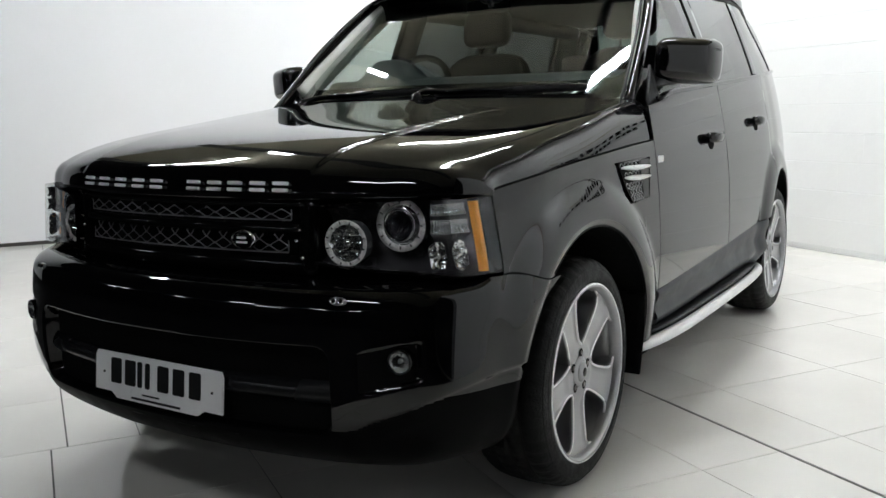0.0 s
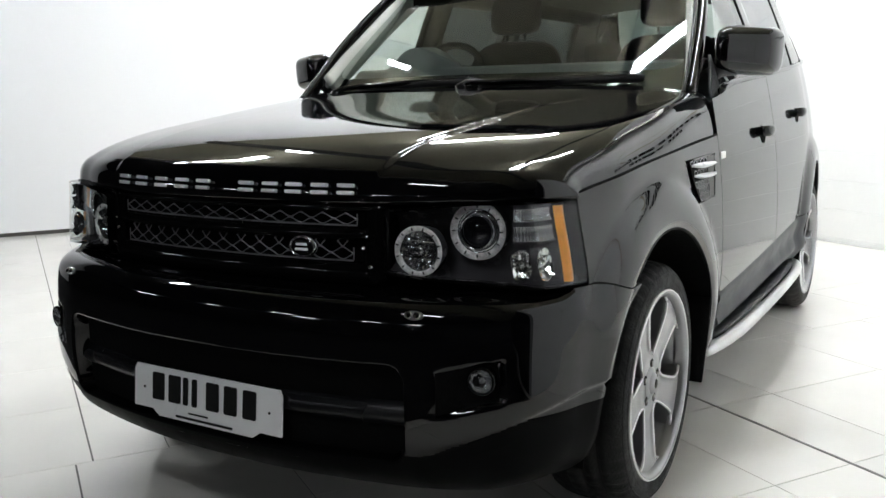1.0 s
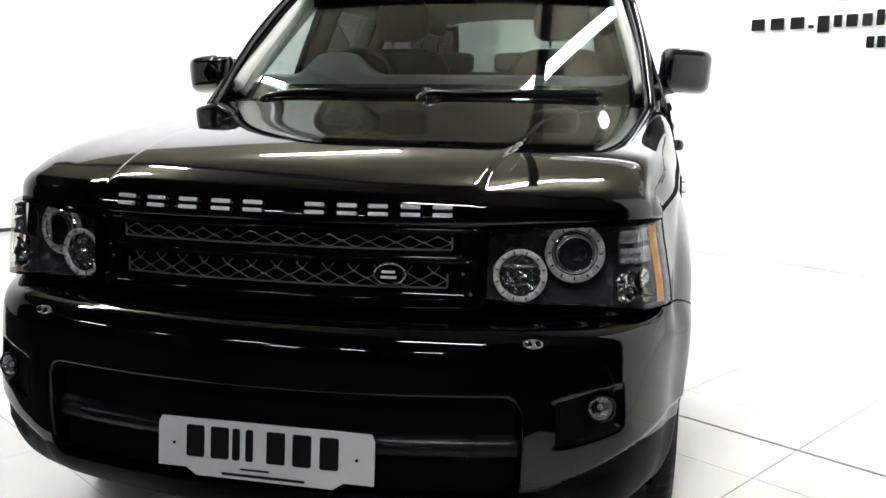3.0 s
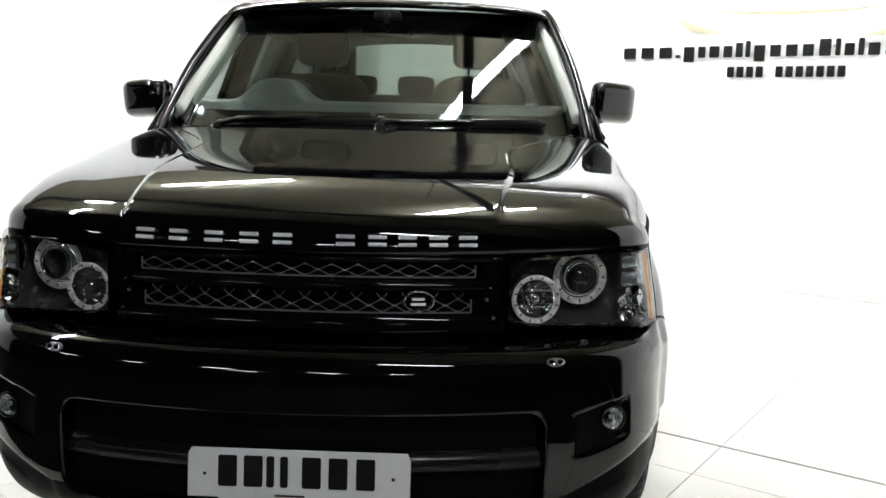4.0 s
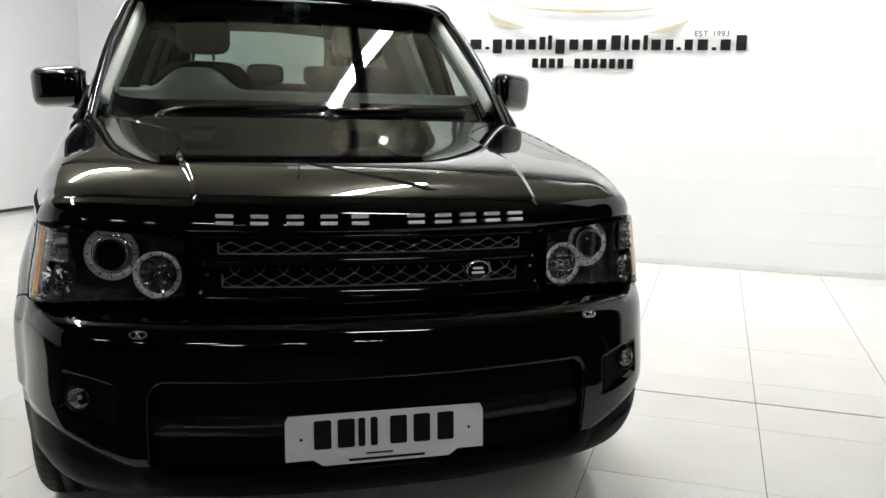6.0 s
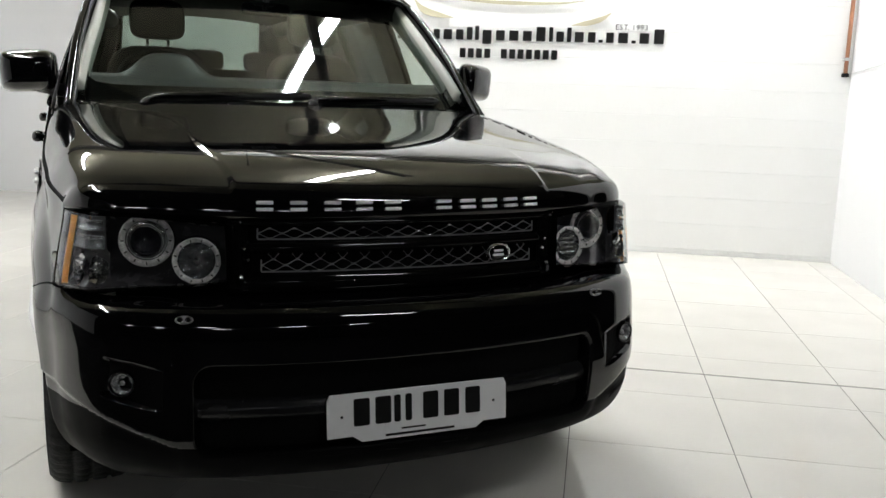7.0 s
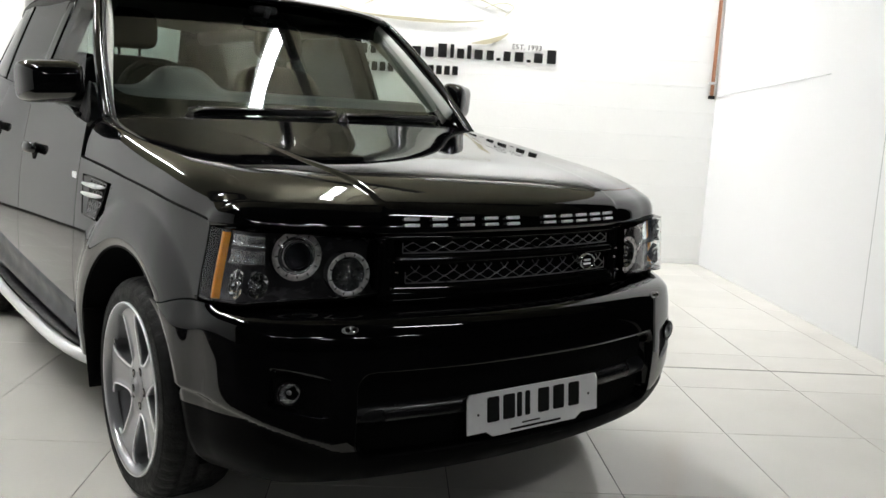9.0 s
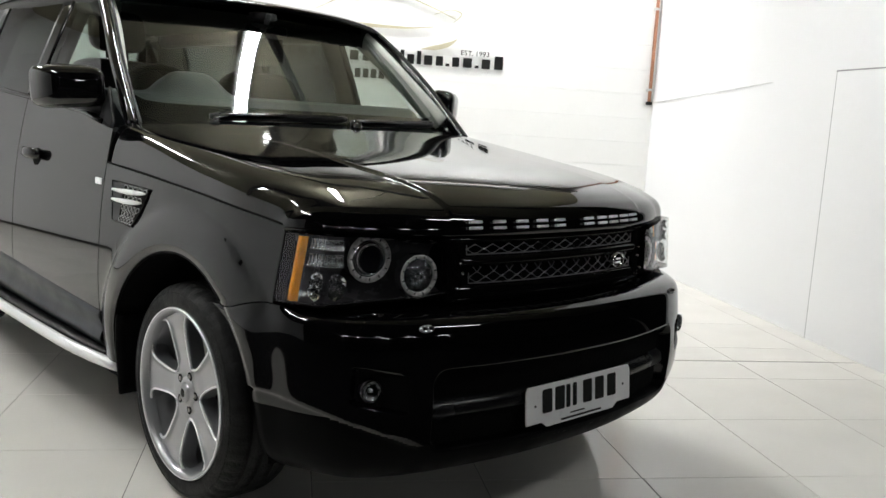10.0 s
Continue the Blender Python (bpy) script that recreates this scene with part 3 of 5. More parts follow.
# bonnet
NOSE_Z = ease([0.0, 0.008, 0.03, 0.06, 0.10, 0.17, 0.28, 0.45, 0.70, 1.0, 1.3], [0.948, 0.990, 1.018, 1.033, 1.048, 1.066, 1.087, 1.110, 1.138, 1.170, 1.196])
SHUT_Z = ease([0.3, 0.38, 0.7, 1.1, 1.5], [0.945, 0.956, 0.998, 1.030, 1.052])


def lip(a):
    """Lower edge of the bonnet's nose, a from -1 to 1 across."""
    s = a * s_at_y(0.42)
    return nose(s, 0.125 * (1 - 0.70 * smooth(0.45, 0.74, abs(s))) - 0.004 + 0.010 * smooth(0.86, 1.0, abs(a)))


LIP = np.array([lip(q) for q in np.linspace(0, 1, 200)])


def lip_y(x):
    return float(np.interp(abs(x), LIP[:, 0], LIP[:, 1]))


def bonnet_half(y):
    return side(max(0.38, y), SHUT_Z(max(0.38, y))) - 0.004


def crease_x(d):
    """How far out the bonnet's fold runs, by the way back."""
    return 0.448 + 0.045 * smooth(0.0, 0.5, d) + 0.30 * smooth(0.75, 1.42, d) ** 1.5


CROWN = 0.006


def bonnet(a, b):
    # b: way back along the profile
    d = NB[b]
    t = d / 1.3

    def across(q):
        xf, yf = lip(q)
        y = yf + (1.315 + 0.20 * q ** 2.2 - yf) * t
        edge = LIP[-1][0] + (bonnet_half(1.5) - LIP[-1][0]) * t
        x = xf + (q * bonnet_half(1.5) - xf) * t
        return x * (1 + (bonnet_half(y) / edge - 1) * q ** 3 * smooth(0, 0.06, d)), y
    qc = FOLD[b]
    q = abs(a)
    q = q / 0.5 * qc if q < 0.5 else 1 - (1 - q) / 0.5 * (1 - qc)
    x, y = across(q)
    zt = NOSE_Z(d)
    zsid = min(SHUT_Z(y), zt)
    zt += 0.022 * max(0.0, (d - 0.85) / 0.45) ** 2 * (1 - q ** 5)
    fold = 0.008 * smooth(0.516, 0.5, abs(a)) * smooth(0.004, 0.05, d) * (1 - 0.85 * smooth(0.3, 1.0, d))
    z = zsid + (zt - zsid) * (1 - q ** (24 + 24 * smooth(0.45, 1.2, d))) - 0.004 * q ** 2 * smooth(0, 0.2, d) + fold - 0.004 + CROWN * (1 - q ** 3) * smooth(0.02, 0.2, d)
    return math.copysign(x, a), y, z


def fold_q(d):
    t, half = d / 1.3, bonnet_half(1.5)
    qs = np.linspace(0.2, 0.97, 200)
    return float(np.interp(crease_x(d), [lip(q)[0] + (q * half - lip(q)[0]) * t for q in qs], qs))


NB = [0, 0.003, 0.006, 0.010, 0.015, 0.021, 0.028, 0.036, 0.046, 0.06, 0.08, 0.1, 0.13, 0.17, 0.22, 0.28, 0.35, 0.44, 0.54, 0.65, 0.77, 0.9, 1.03, 1.15, 1.24, 1.3]
FOLD = [fold_q(d) for d in NB]
acols = sorted(set([round(v, 4) for v in lin(-1, 1, 201)] + [s * q for s in (-1, 1) for q in (0.502, 0.505, 0.508, 0.511, 0.514, 0.516, 0.52, 0.9125, 0.935, 0.955, 0.96, 0.965, 0.97, 0.975, 0.98, 0.985, 0.989, 0.993, 0.997)]))
sheet("bonnet", bonnet, acols, list(range(len(NB))), PAINT, car, "glossy black bonnet with raised centre", 0.006)
for k, x in enumerate((-0.388, -0.303, -0.215, -0.130, -0.050, 0.098, 0.173, 0.243, 0.315, 0.385)):
    p = Vector((x, lip_y(x) - 0.005, 0.980))
    turn = math.degrees(math.atan2(lip_y(x + 0.02) - lip_y(x - 0.02), 0.04))
    for dz in (-0.0088, 0.0088):
        prism("lettering_bar", round_rect(0.043, 0.0085, 0.002, 3, 0, dz), 0.009, Matrix.Translation(p) @ pose(0, -0.0025, 0, -14, 0, turn), SILVER, car, "silver raised bar")
for x in (-0.30, 0.30):
    lathe("washer_nozzle", [(0, 0.012), (0.008, 0.010), (0.012, 0.0)], pose(x, 1.18, NOSE_Z(1.15) - 0.004, 90, 0, 0), PLASTIC, car, n=12)


# front wings, doors and quarters
def panel(name, y0, y1, low, high, sx, n=60, rows=24, material=None, label="", ys=None):
    def fn(i, t):
        y = cols[i]
        z0, z1 = low(y), high(y)
        z = z0 + (z1 - z0) * t
        return sx * side(y, z), y, z
    cols = ys or lin(y0, y1, n)
    return sheet(name, fn, list(range(len(cols))), lin(0, 1, rows), material or PAINT, car, label, 0.0)


def belt(y):
    return 1.198 + 0.06 * (y - 1.5) - 0.028 * smooth(1.85, 1.5, y)


def wing_low(y):
    if y < FRONT_Y - 0.28:
        return seam(y) + 0.003
    return arch_z(y, FRONT_Y, 0.345)


def clustered(y0, y1, yc, n=70):
    """Columns that crowd where an arch turns upright."""
    out = set(lin(y0, y1, n))
    for e in (yc - ARCH, yc + ARCH):
        for d in (0.0, 0.0006, 0.002, 0.005, 0.01, 0.017, 0.026):
            for q in (e - d, e + d):
                if y0 < q < y1:
                    out.add(q)
    return sorted(out)


def sill(y):
    """Lower edge of the doors."""
    return 0.506 + 0.045 * (y - 1.4)


for sx in (-1, 1):
    panel("front_wing", 0.422, 1.497, wing_low, lambda y: SHUT_Z(y) - 0.004, sx, label="black front wing with a flared arch", ys=clustered(0.422, 1.497, FRONT_Y))
    panel("front_door", 1.503, 2.44, sill, belt, sx, 40, 24, label="glossy black front door")
    panel("rear_door", 2.447, 3.40, lambda y: max(sill(y), arch_z(y, REAR_Y, 0.475)), belt, sx, label="glossy black rear door", ys=clustered(2.447, 3.40, REAR_Y))
    panel("rear_quarter", 3.407, 4.74, lambda y: arch_z(y, REAR_Y, 0.42), belt, sx, label="black rear quarter panel", ys=clustered(3.407, 4.74, REAR_Y))
    # sill cladding under the doors
    def clad(y, t):
        z0, z1 = 0.33, sill(y) - 0.003
        return sx * (side(y, 0.50) + 0.006 * smooth(1.0, 0.95, t) - 0.016 * smooth(0.92, 0.62, t) + 0.012 * smooth(0.62, 0.4, t) - 0.06 * smooth(0.42, 0.0, t)), y, z0 + (z1 - z0) * t
    sheet("sill_cladding", clad, lin(1.5, 3.19, 50), lin(0, 1, 26), CLAD, car, "dark grey sill below the doors")
    # arch lips turned inwards
    for yc, a0, a1 in ((FRONT_Y, -12, 192), (REAR_Y, -12, 192)):
        def liprow(i, t):
            a = radians(a0 + (a1 - a0) * i / 60)
            r = ARCH - 0.006 * t
            y, z = yc + r * math.cos(a), HUB_Z + r * math.sin(a)
            x = side(yc + ARCH * math.cos(a), HUB_Z + ARCH * math.sin(a)) if (y > 0.62 or z > 0.7 or yc > 2) else abs(bumper(1, max(0.25, z))[0])
            return sx * (x - 0.05 * t - 0.18 * t * t), y, z
        tube("arch_edge", [(sx * (side(yc + ARCH * math.cos(q), HUB_Z + ARCH * math.sin(q)) - 0.003), yc + (ARCH + 0.001) * math.cos(q), HUB_Z + (ARCH + 0.001) * math.sin(q)) for q in [radians(v) for v in lin(4, 176 if yc > 2 else 128, 60)]], 0.005, VALANCE, car, sides=8)
        sheet("arch_liner", liprow, list(range(61)), lin(0, 1, 6), LINER, car)
    # bonnet shut line and door gaps
    tube("shut_line", [(sx * (side(y, SHUT_Z(y)) - 0.004), y, SHUT_Z(y) - 0.003) for y in lin(0.425, 1.5, 40)], 0.005, LINER, car, sides=6)
    tube("door_gap", [(sx * (side(1.5, z) - 0.006), 1.5, z) for z in lin(0.515, 1.16, 24)], 0.0055, LINER, car, sides=6)
    tube("door_gap", [(sx * (side(2.4435, z) - 0.006), 2.4435, z) for z in lin(0.56, 1.17, 28)], 0.0055, LINER, car, sides=6)
    tube("door_gap", [(sx * (side(3.4035, z) - 0.006), 3.4035, z) for z in lin(0.745, 1.18, 16)], 0.0055, LINER, car, sides=6)
    tube("sill_gap", [(sx * (side(y, 0.48) - 0.006), y, sill(y) - 0.0015) for y in lin(1.503, 3.18, 32)], 0.0045, LINER, car, sides=6)
    tube("bumper_gap", [(sx * (side(y, seam(y)) - 0.003), y, seam(y) + 0.001) for y in lin(0.424, 0.62, 14)], 0.0035, LINER, car, sides=6)
    # belt strip
    tube("belt_strip", [(sx * (side(y, belt(y)) - 0.004), y, belt(y) + 0.008) for y in lin(1.62, 4.3, 40)], 0.011, GLOSS, car, sides=8)
    # side vent
    vent = thing("side_vent", "", "", "")
    vent.parent = car
    def on_side(y, z, out=0.0):
        return Vector((sx * (side(y, z) + out), y, z))
    def vent_pt(i, j, out=0.0):
        # i along 0..1, j up 0..1: wedge that narrows downwards to the front
        y0, y1 = 1.250 - 0.120 * j ** 0.8, 1.420 - 0.03 * (1 - j)
        return on_side(y0 + (y1 - y0) * i, 0.852 + 0.135 * j + 0.006 * i, out)
    sheet("vent_back", lambda i, j: vent_pt(i, j, 0.002), lin(0, 1, 10), lin(0, 1, 8), LINER, vent)
    edge = [vent_pt(i, 0, 0.004) for i in lin(0, 1, 6)] + [vent_pt(1, j, 0.004) for j in lin(0, 1, 6)][1:] + [vent_pt(1 - i, 1, 0.004) for i in lin(0, 1, 6)][1:] + [vent_pt(0, 1 - j, 0.004) for j in lin(0, 1, 6)][1:]
    tube("vent_frame", edge, 0.0035, GLOSS, vent, sides=6)
    sheet("vent_plate", lambda i, j: vent_pt(0.68 + 0.3 * i, j, 0.005), lin(0, 1, 4), lin(0.02, 0.98, 6), GLOSS, vent)
    for j in (0.80, 0.55):
        tube("vent_bar", [vent_pt(i, j + 0.10 * (1 - i) ** 2, 0.012) for i in lin(0.03, 0.93, 10)], [0.004, 0.008, 0.010, 0.011, 0.011, 0.011, 0.010, 0.009, 0.007, 0.005], SILVER, vent, sides=8, flat=0.8)
    v, f = [], []
    for row, j in enumerate((0.10, 0.26, 0.42, 0.68, 0.92)):
        for c in range(5):
            i = 0.08 + 0.13 * c + (0.065 if row % 2 else 0)
            if i > 0.66:
                continue
            for a in range(6):
                a0, a1 = radians(60 * a), radians(60 * a + 60)
                q0 = vent_pt(i + 0.062 * math.cos(a0), j + 0.085 * math.sin(a0), 0.006)
                q1 = vent_pt(i + 0.062 * math.cos(a1), j + 0.085 * math.sin(a1), 0.006)
                q2 = vent_pt(i + 0.048 * math.cos(a1), j + 0.06 * math.sin(a1), 0.006)
                q3 = vent_pt(i + 0.048 * math.cos(a0), j + 0.06 * math.sin(a0), 0.006)
                k = len(v)
                v += [q0, q1, q2, q3]
                f.append((k, k + 1, k + 2, k + 3))
    put_mesh("vent_mesh", v, f, VENTM, vent, "", False)
    # small white repeater badge
    pb = on_side(1.547, 0.980, 0.003)
    prism("side_repeater", round_rect(0.056, 0.024, 0.006, 4), 0.006, Matrix.Translation(pb) @ pose(0, 0, 0, 0, 0, 90 * sx), PLATE, car, "small white side badge", 0.002)
    # handles
    for y, z in ((2.20, 1.036), (3.06, 1.09)):
        sheet("handle_cup", lambda a, b: Vector((sx * (side(y, z - 0.014 + 0.036 * math.sin(a) * b) + 0.003), y - 0.005 + 0.045 * math.cos(a) * b * (1 - 0.2 * abs(math.sin(a))), z - 0.014 + 0.036 * math.sin(a) * b)), lin(0, 2 * math.pi, 25), lin(0, 1, 4), LINER, car)
        tube("door_handle", [on_side(y - 0.075, z, 0.004), on_side(y - 0.068, z, 0.022), on_side(y - 0.04, z, 0.033), on_side(y + 0.03, z, 0.034), on_side(y + 0.085, z, 0.028), on_side(y + 0.098, z, 0.006)], [0.010, 0.012, 0.013, 0.013, 0.012, 0.009], PAINT, car, sides=14, flat=1.75)
    # side step
    sp = catmull([(0.925, 1.385, 0.325), (0.948, 1.45, 0.329), (0.972, 1.56, 0.335), (0.992, 1.8, 0.338), (0.998, 2.4, 0.338), (0.992, 2.8, 0.337), (0.975, 3.02, 0.336), (0.945, 3.12, 0.335), (0.91, 3.17, 0.33)], 40)
    step = tube("side_step", [(sx * x, y, z) for x, y, z in sp], 0.022, STEPM, car, "brushed silver side step", 14, 1.0)
    sheet("step_tread", lambda i, b: (sx * (sp[i][0] - 0.02 - 0.075 * b), sp[i][1], sp[i][2] + 0.024 - 0.004 * b), list(range(2, 38)), lin(0, 1, 3), PLASTIC, step, "", 0.006)
    # mud flaps
    for yc in (FRONT_Y, REAR_Y):
        def flap(a, t):
            z = (0.235 if yc < 2 else 0.19) + 0.30 * t
            return sx * (0.76 + ((0.196 if yc < 2 else 0.10) + 0.012 * t) * a - 0.015 * (1 - t)), yc + math.sqrt(max(0.01, (ARCH + 0.004) ** 2 - max(0.0, z - HUB_Z) ** 2)) - 0.012, z
        sheet("mud_flap", flap, lin(0, 1, 8), lin(0, 1, 10), LINER, car, "black rubber mud flap", 0.012)


# greenhouse
def gx(y, z):
    t = max(0.0, (z - belt(y)) / (1.72 - belt(y)))
    base = side(y, belt(y)) - 0.012
    return base + (0.70 - 0.13 * smooth(3.4, 4.4, y) - base) * t ** 1.12


ROOF_Z = ease([2.02, 2.10, 2.25, 2.6, 3.1, 3.7, 4.2, 4.6], [1.715, 1.742, 1.762, 1.788, 1.803, 1.803, 1.790, 1.755])


def roof(a, y):
    front = 0.07 * (1 - a * a) * smooth(2.6, 2.02, y)
    return 0.70 * a * (1 - 0.19 * smooth(3.3, 4.4, y)), y - front, ROOF_Z(y) + 0.018 * (1 - a * a) - 0.026 * abs(a) ** 8


sheet("roof", roof, lin(-1, 1, 50), [2.03, 2.05, 2.08, 2.12, 2.18, 2.26, 2.4, 2.6, 2.9, 3.2, 3.6, 4.0, 4.22], PAINT, car, "glossy black roof", 0.02)
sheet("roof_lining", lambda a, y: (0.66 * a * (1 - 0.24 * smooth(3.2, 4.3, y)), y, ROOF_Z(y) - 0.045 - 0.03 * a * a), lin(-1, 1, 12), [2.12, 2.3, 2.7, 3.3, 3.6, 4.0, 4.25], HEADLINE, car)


def screen(a, b):
    """Windscreen, a across and b up."""
    half = 0.815 + (0.675 - 0.815) * b
    y = (1.362 + 0.708 * b) + (0.183 - 0.098 * b) * a * a
    z = 1.178 + 0.545 * b + 0.014 * (4 * b * (1 - b)) - 0.004 * a * a
    return Vector((half * a, y, z))


sheet("windscreen", screen, lin(-1, 1, 40), lin(0, 1, 20), SCREEN, car, "clear curved windscreen glass")


def frit(i, t):
    th = 2 * math.pi * i / 96
    c, s = math.cos(th), math.sin(th)
    k = 1 / max(abs(c), abs(s))
    oa, ob_ = c * k, s * k
    e = 1 / (abs(c * k) ** 14 + abs(s * k) ** 14) ** (1 / 14)
    ia, ib = oa * e * 0.974, ob_ * e
    ib = 0.168 + (ib + 1) / 2 * (0.945 - 0.168)
    a, b = oa + (ia - oa) * t, (ob_ + 1) / 2 + (ib - (ob_ + 1) / 2) * t
    q = screen(a, b)
    return q + Vector((0, 0.003, -0.004))


sheet("screen_border", frit, list(range(97)), lin(0, 1, 4), GLOSS, car, "black border band of the windscreen")
sheet("scuttle", lambda a, b: (0.84 * a, 1.30 + 0.20 * abs(a) ** 2.2 + 0.115 * b - 0.02 * b * a * a, 1.162 + 0.016 * b), lin(-1, 1, 40), lin(0, 1, 4), SATIN, car, "black scuttle panel under the windscreen")
for sx in (-1, 1):
    path = catmull([(0.836, 1.475, 1.160), (0.826, 1.56, 1.24), (0.792, 1.765, 1.43), (0.737, 1.985, 1.61), (0.702, 2.155, 1.708), (0.693, 2.45, 1.752), (0.695, 3.1, 1.772), (0.64, 3.8, 1.765), (0.555, 4.2, 1.735)], 60)
    tube("roof_pillar", [(sx * x, y, z) for x, y, z in path], 0.020, PAINT, car, "gloss black screen pillar and roof edge", 20, 1.5)
    tube("pillar_seal", [(sx * (x - 0.018), y - 0.028, z + 0.018) for x, y, z in path[:20]], 0.006, PLASTIC, car, sides=8)
    def window(name, ys_low, ys_top, mtl, label):
        def fn(a, b):
            y = ys_low[0] + (ys_low[1] - ys_low[0]) * a
            yt = ys_top[0] + (ys_top[1] - ys_top[0]) * a
            y = y + (yt - y) * b
            z = belt(y) + 0.01 + (1.69 - belt(y)) * b
            return sx * gx(y, z), y, z
        return sheet(name, fn, lin(0, 1, 12), lin(0, 1, 10), mtl, car, label)
    window("front_side_window", (1.62, 2.385), (2.14, 2.40), FRONTG, "lightly tinted front door glass")
    window("rear_side_window", (2.495, 3.27), (2.50, 3.30), TINT, "dark tinted rear door glass")
    window("quarter_window", (3.37, 4.22), (3.36, 4.08), TINT, "dark tinted rear quarter glass")
    for y0, y1, yt0, yt1 in ((2.375, 2.50, 2.385, 2.51), (3.26, 3.38, 3.285, 3.37), (4.20, 4.54, 4.05, 4.32)):
        def post(a, b):
            y = (y0 + (y1 - y0) * a) * (1 - b) + (yt0 + (yt1 - yt0) * a) * b
            z = belt(y) + (1.70 - belt(y)) * b
            return sx * (gx(y, z) + 0.004), y, z
        sheet("window_post", post, lin(0, 1, 6), lin(0, 1, 10), GLOSS, car, "", 0.03)
    def corner_tri(a, b):
        y = 1.53 + 0.13 * a
        z = belt(y) + (0.02 + 0.11 * a) * b
        return sx * (gx(y, z) + 0.004), y, z
    sheet("mirror_sail", corner_tri, lin(0, 1, 6), lin(0, 1, 6), PLASTIC, car, "", 0.01)
    # pale inner trim of the screen pillar
    inner = catmull([(0.797, 1.625, 1.245), (0.775, 1.715, 1.322), (0.744, 1.82, 1.412), (0.699, 1.975, 1.545), (0.664, 2.13, 1.655)], 24)
    tube("pillar_trim", [(sx * x, y, z) for x, y, z in inner], 0.022, BEIGE, car, "pale grey inner pillar trim", 14, 2.3)
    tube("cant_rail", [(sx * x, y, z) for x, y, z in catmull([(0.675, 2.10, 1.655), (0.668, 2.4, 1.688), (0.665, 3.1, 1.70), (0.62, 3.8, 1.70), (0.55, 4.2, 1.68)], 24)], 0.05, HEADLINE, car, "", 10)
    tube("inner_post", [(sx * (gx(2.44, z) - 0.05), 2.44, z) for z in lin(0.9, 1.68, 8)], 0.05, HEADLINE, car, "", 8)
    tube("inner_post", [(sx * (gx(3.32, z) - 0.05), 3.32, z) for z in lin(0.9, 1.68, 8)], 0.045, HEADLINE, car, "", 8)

    # door mirror
    mir = thing("door_mirror", "", "", "")
    mir.parent = car
    mir_z, mir_y = 1.3235 + 0.0115 * sx, 1.79 + 0.02 * sx
    def shell(i, j):
        th, ph = 2 * math.pi * i / 32, -math.pi / 2 + math.pi * j / 16
        def se(c, e):
            return math.copysign(abs(c) ** e, c)
        x = se(math.cos(ph), 0.45) * se(math.cos(th), 0.42)
        z = se(math.cos(ph), 0.45) * se(math.sin(th), 0.42)
        y = se(math.sin(ph), 0.55)
        back = 1.0 - 0.10 * (y < 0) * abs(y)
        return Vector((sx * (0.9645 - 0.0075 * sx + (0.1045 - 0.0045 * sx) * x * back + 0.006 * z), mir_y + (0.115 if y < 0 else 0.05) * y + (0.060 + 0.009 * sx) * x, mir_z + (0.0835 + 0.0025 * sx) * z * back - 0.006 * x))
    sheet("mirror_shell", shell, list(range(33)), list(range(17)), PAINT, mir, "gloss black mirror housing")
    sheet("mirror_glass", lambda a, b: (sx * (0.955 + 0.085 * a), mir_y + 0.055 + 0.055 * a, mir_z + 0.065 * b), lin(-1, 1, 4), lin(-1, 1, 4), CHROME, mir)
    tube("mirror_arm", catmull([(sx * 0.845, 1.67, 1.245), (sx * 0.87, 1.71, mir_z - 0.07), (sx * 0.90, mir_y - 0.04, mir_z - 0.062), (sx * 0.94, mir_y + 0.01, mir_z - 0.056)], 10), 0.034, PLASTIC, mir, "", 12, 0.75)

# wipers
for x0, x1, piv in ((-0.54, 0.06, -0.575), (0.075, 0.66, 0.045)):
    w = thing("wiper", "", "", "")
    w.parent = car
    def wp(x, b, out):
        a = x / (0.815 - 0.14 * b)
        q = screen(a, b)
        return q + Vector((0, -0.02 * out - 0.006, 0.018 * out + 0.004))
    hub_at = Vector((piv, 1.315 + 0.16 * piv * piv, 1.192 if piv < 0 else 1.208))
    lathe("wiper_hub", [(0, 0.030), (0.017, 0.028), (0.023, 0.016), (0.025, -0.03)], Matrix.Translation(hub_at) @ pose(0, 0, 0, 70, 0, 0), GLOSS, w, n=16)
    tube("wiper_arm", catmull([hub_at + Vector((0, -0.004, 0.022)), hub_at + Vector((0.022, 0.03, 0.036)), wp(piv + 0.10, 0.068, 1.0), wp(piv + 0.22, 0.076, 0.9), wp(piv + 0.36, 0.085, 0.7)], 14), [0.014] * 4 + [0.015] * 5 + [0.014, 0.013, 0.012, 0.010, 0.008], GLOSS, w, sides=12, flat=0.75)
    blade = tube("wiper_blade", [wp(x, 0.074 + 0.022 * (x - x0) / (x1 - x0), 0.5) for x in lin(x0, x1, 20)], [0.008] + [0.014] * 18 + [0.008], PLASTIC, w, sides=10, flat=1.2)
    tube("blade_spoiler", [wp(x, 0.078 + 0.022 * (x - x0) / (x1 - x0), 0.95) for x in lin(x0 + 0.03, x1 - 0.03, 16)], 0.006, GLOSS, blade, sides=8)


# headlamps
def lamp_face(x, z, off=0.0):
    s = s_at_x(x)
    k = corner(s)
    px, py = nose(s, (0.100 + 0.08 * (z - 0.75)) * k + off)
    return Vector((px, py, z))


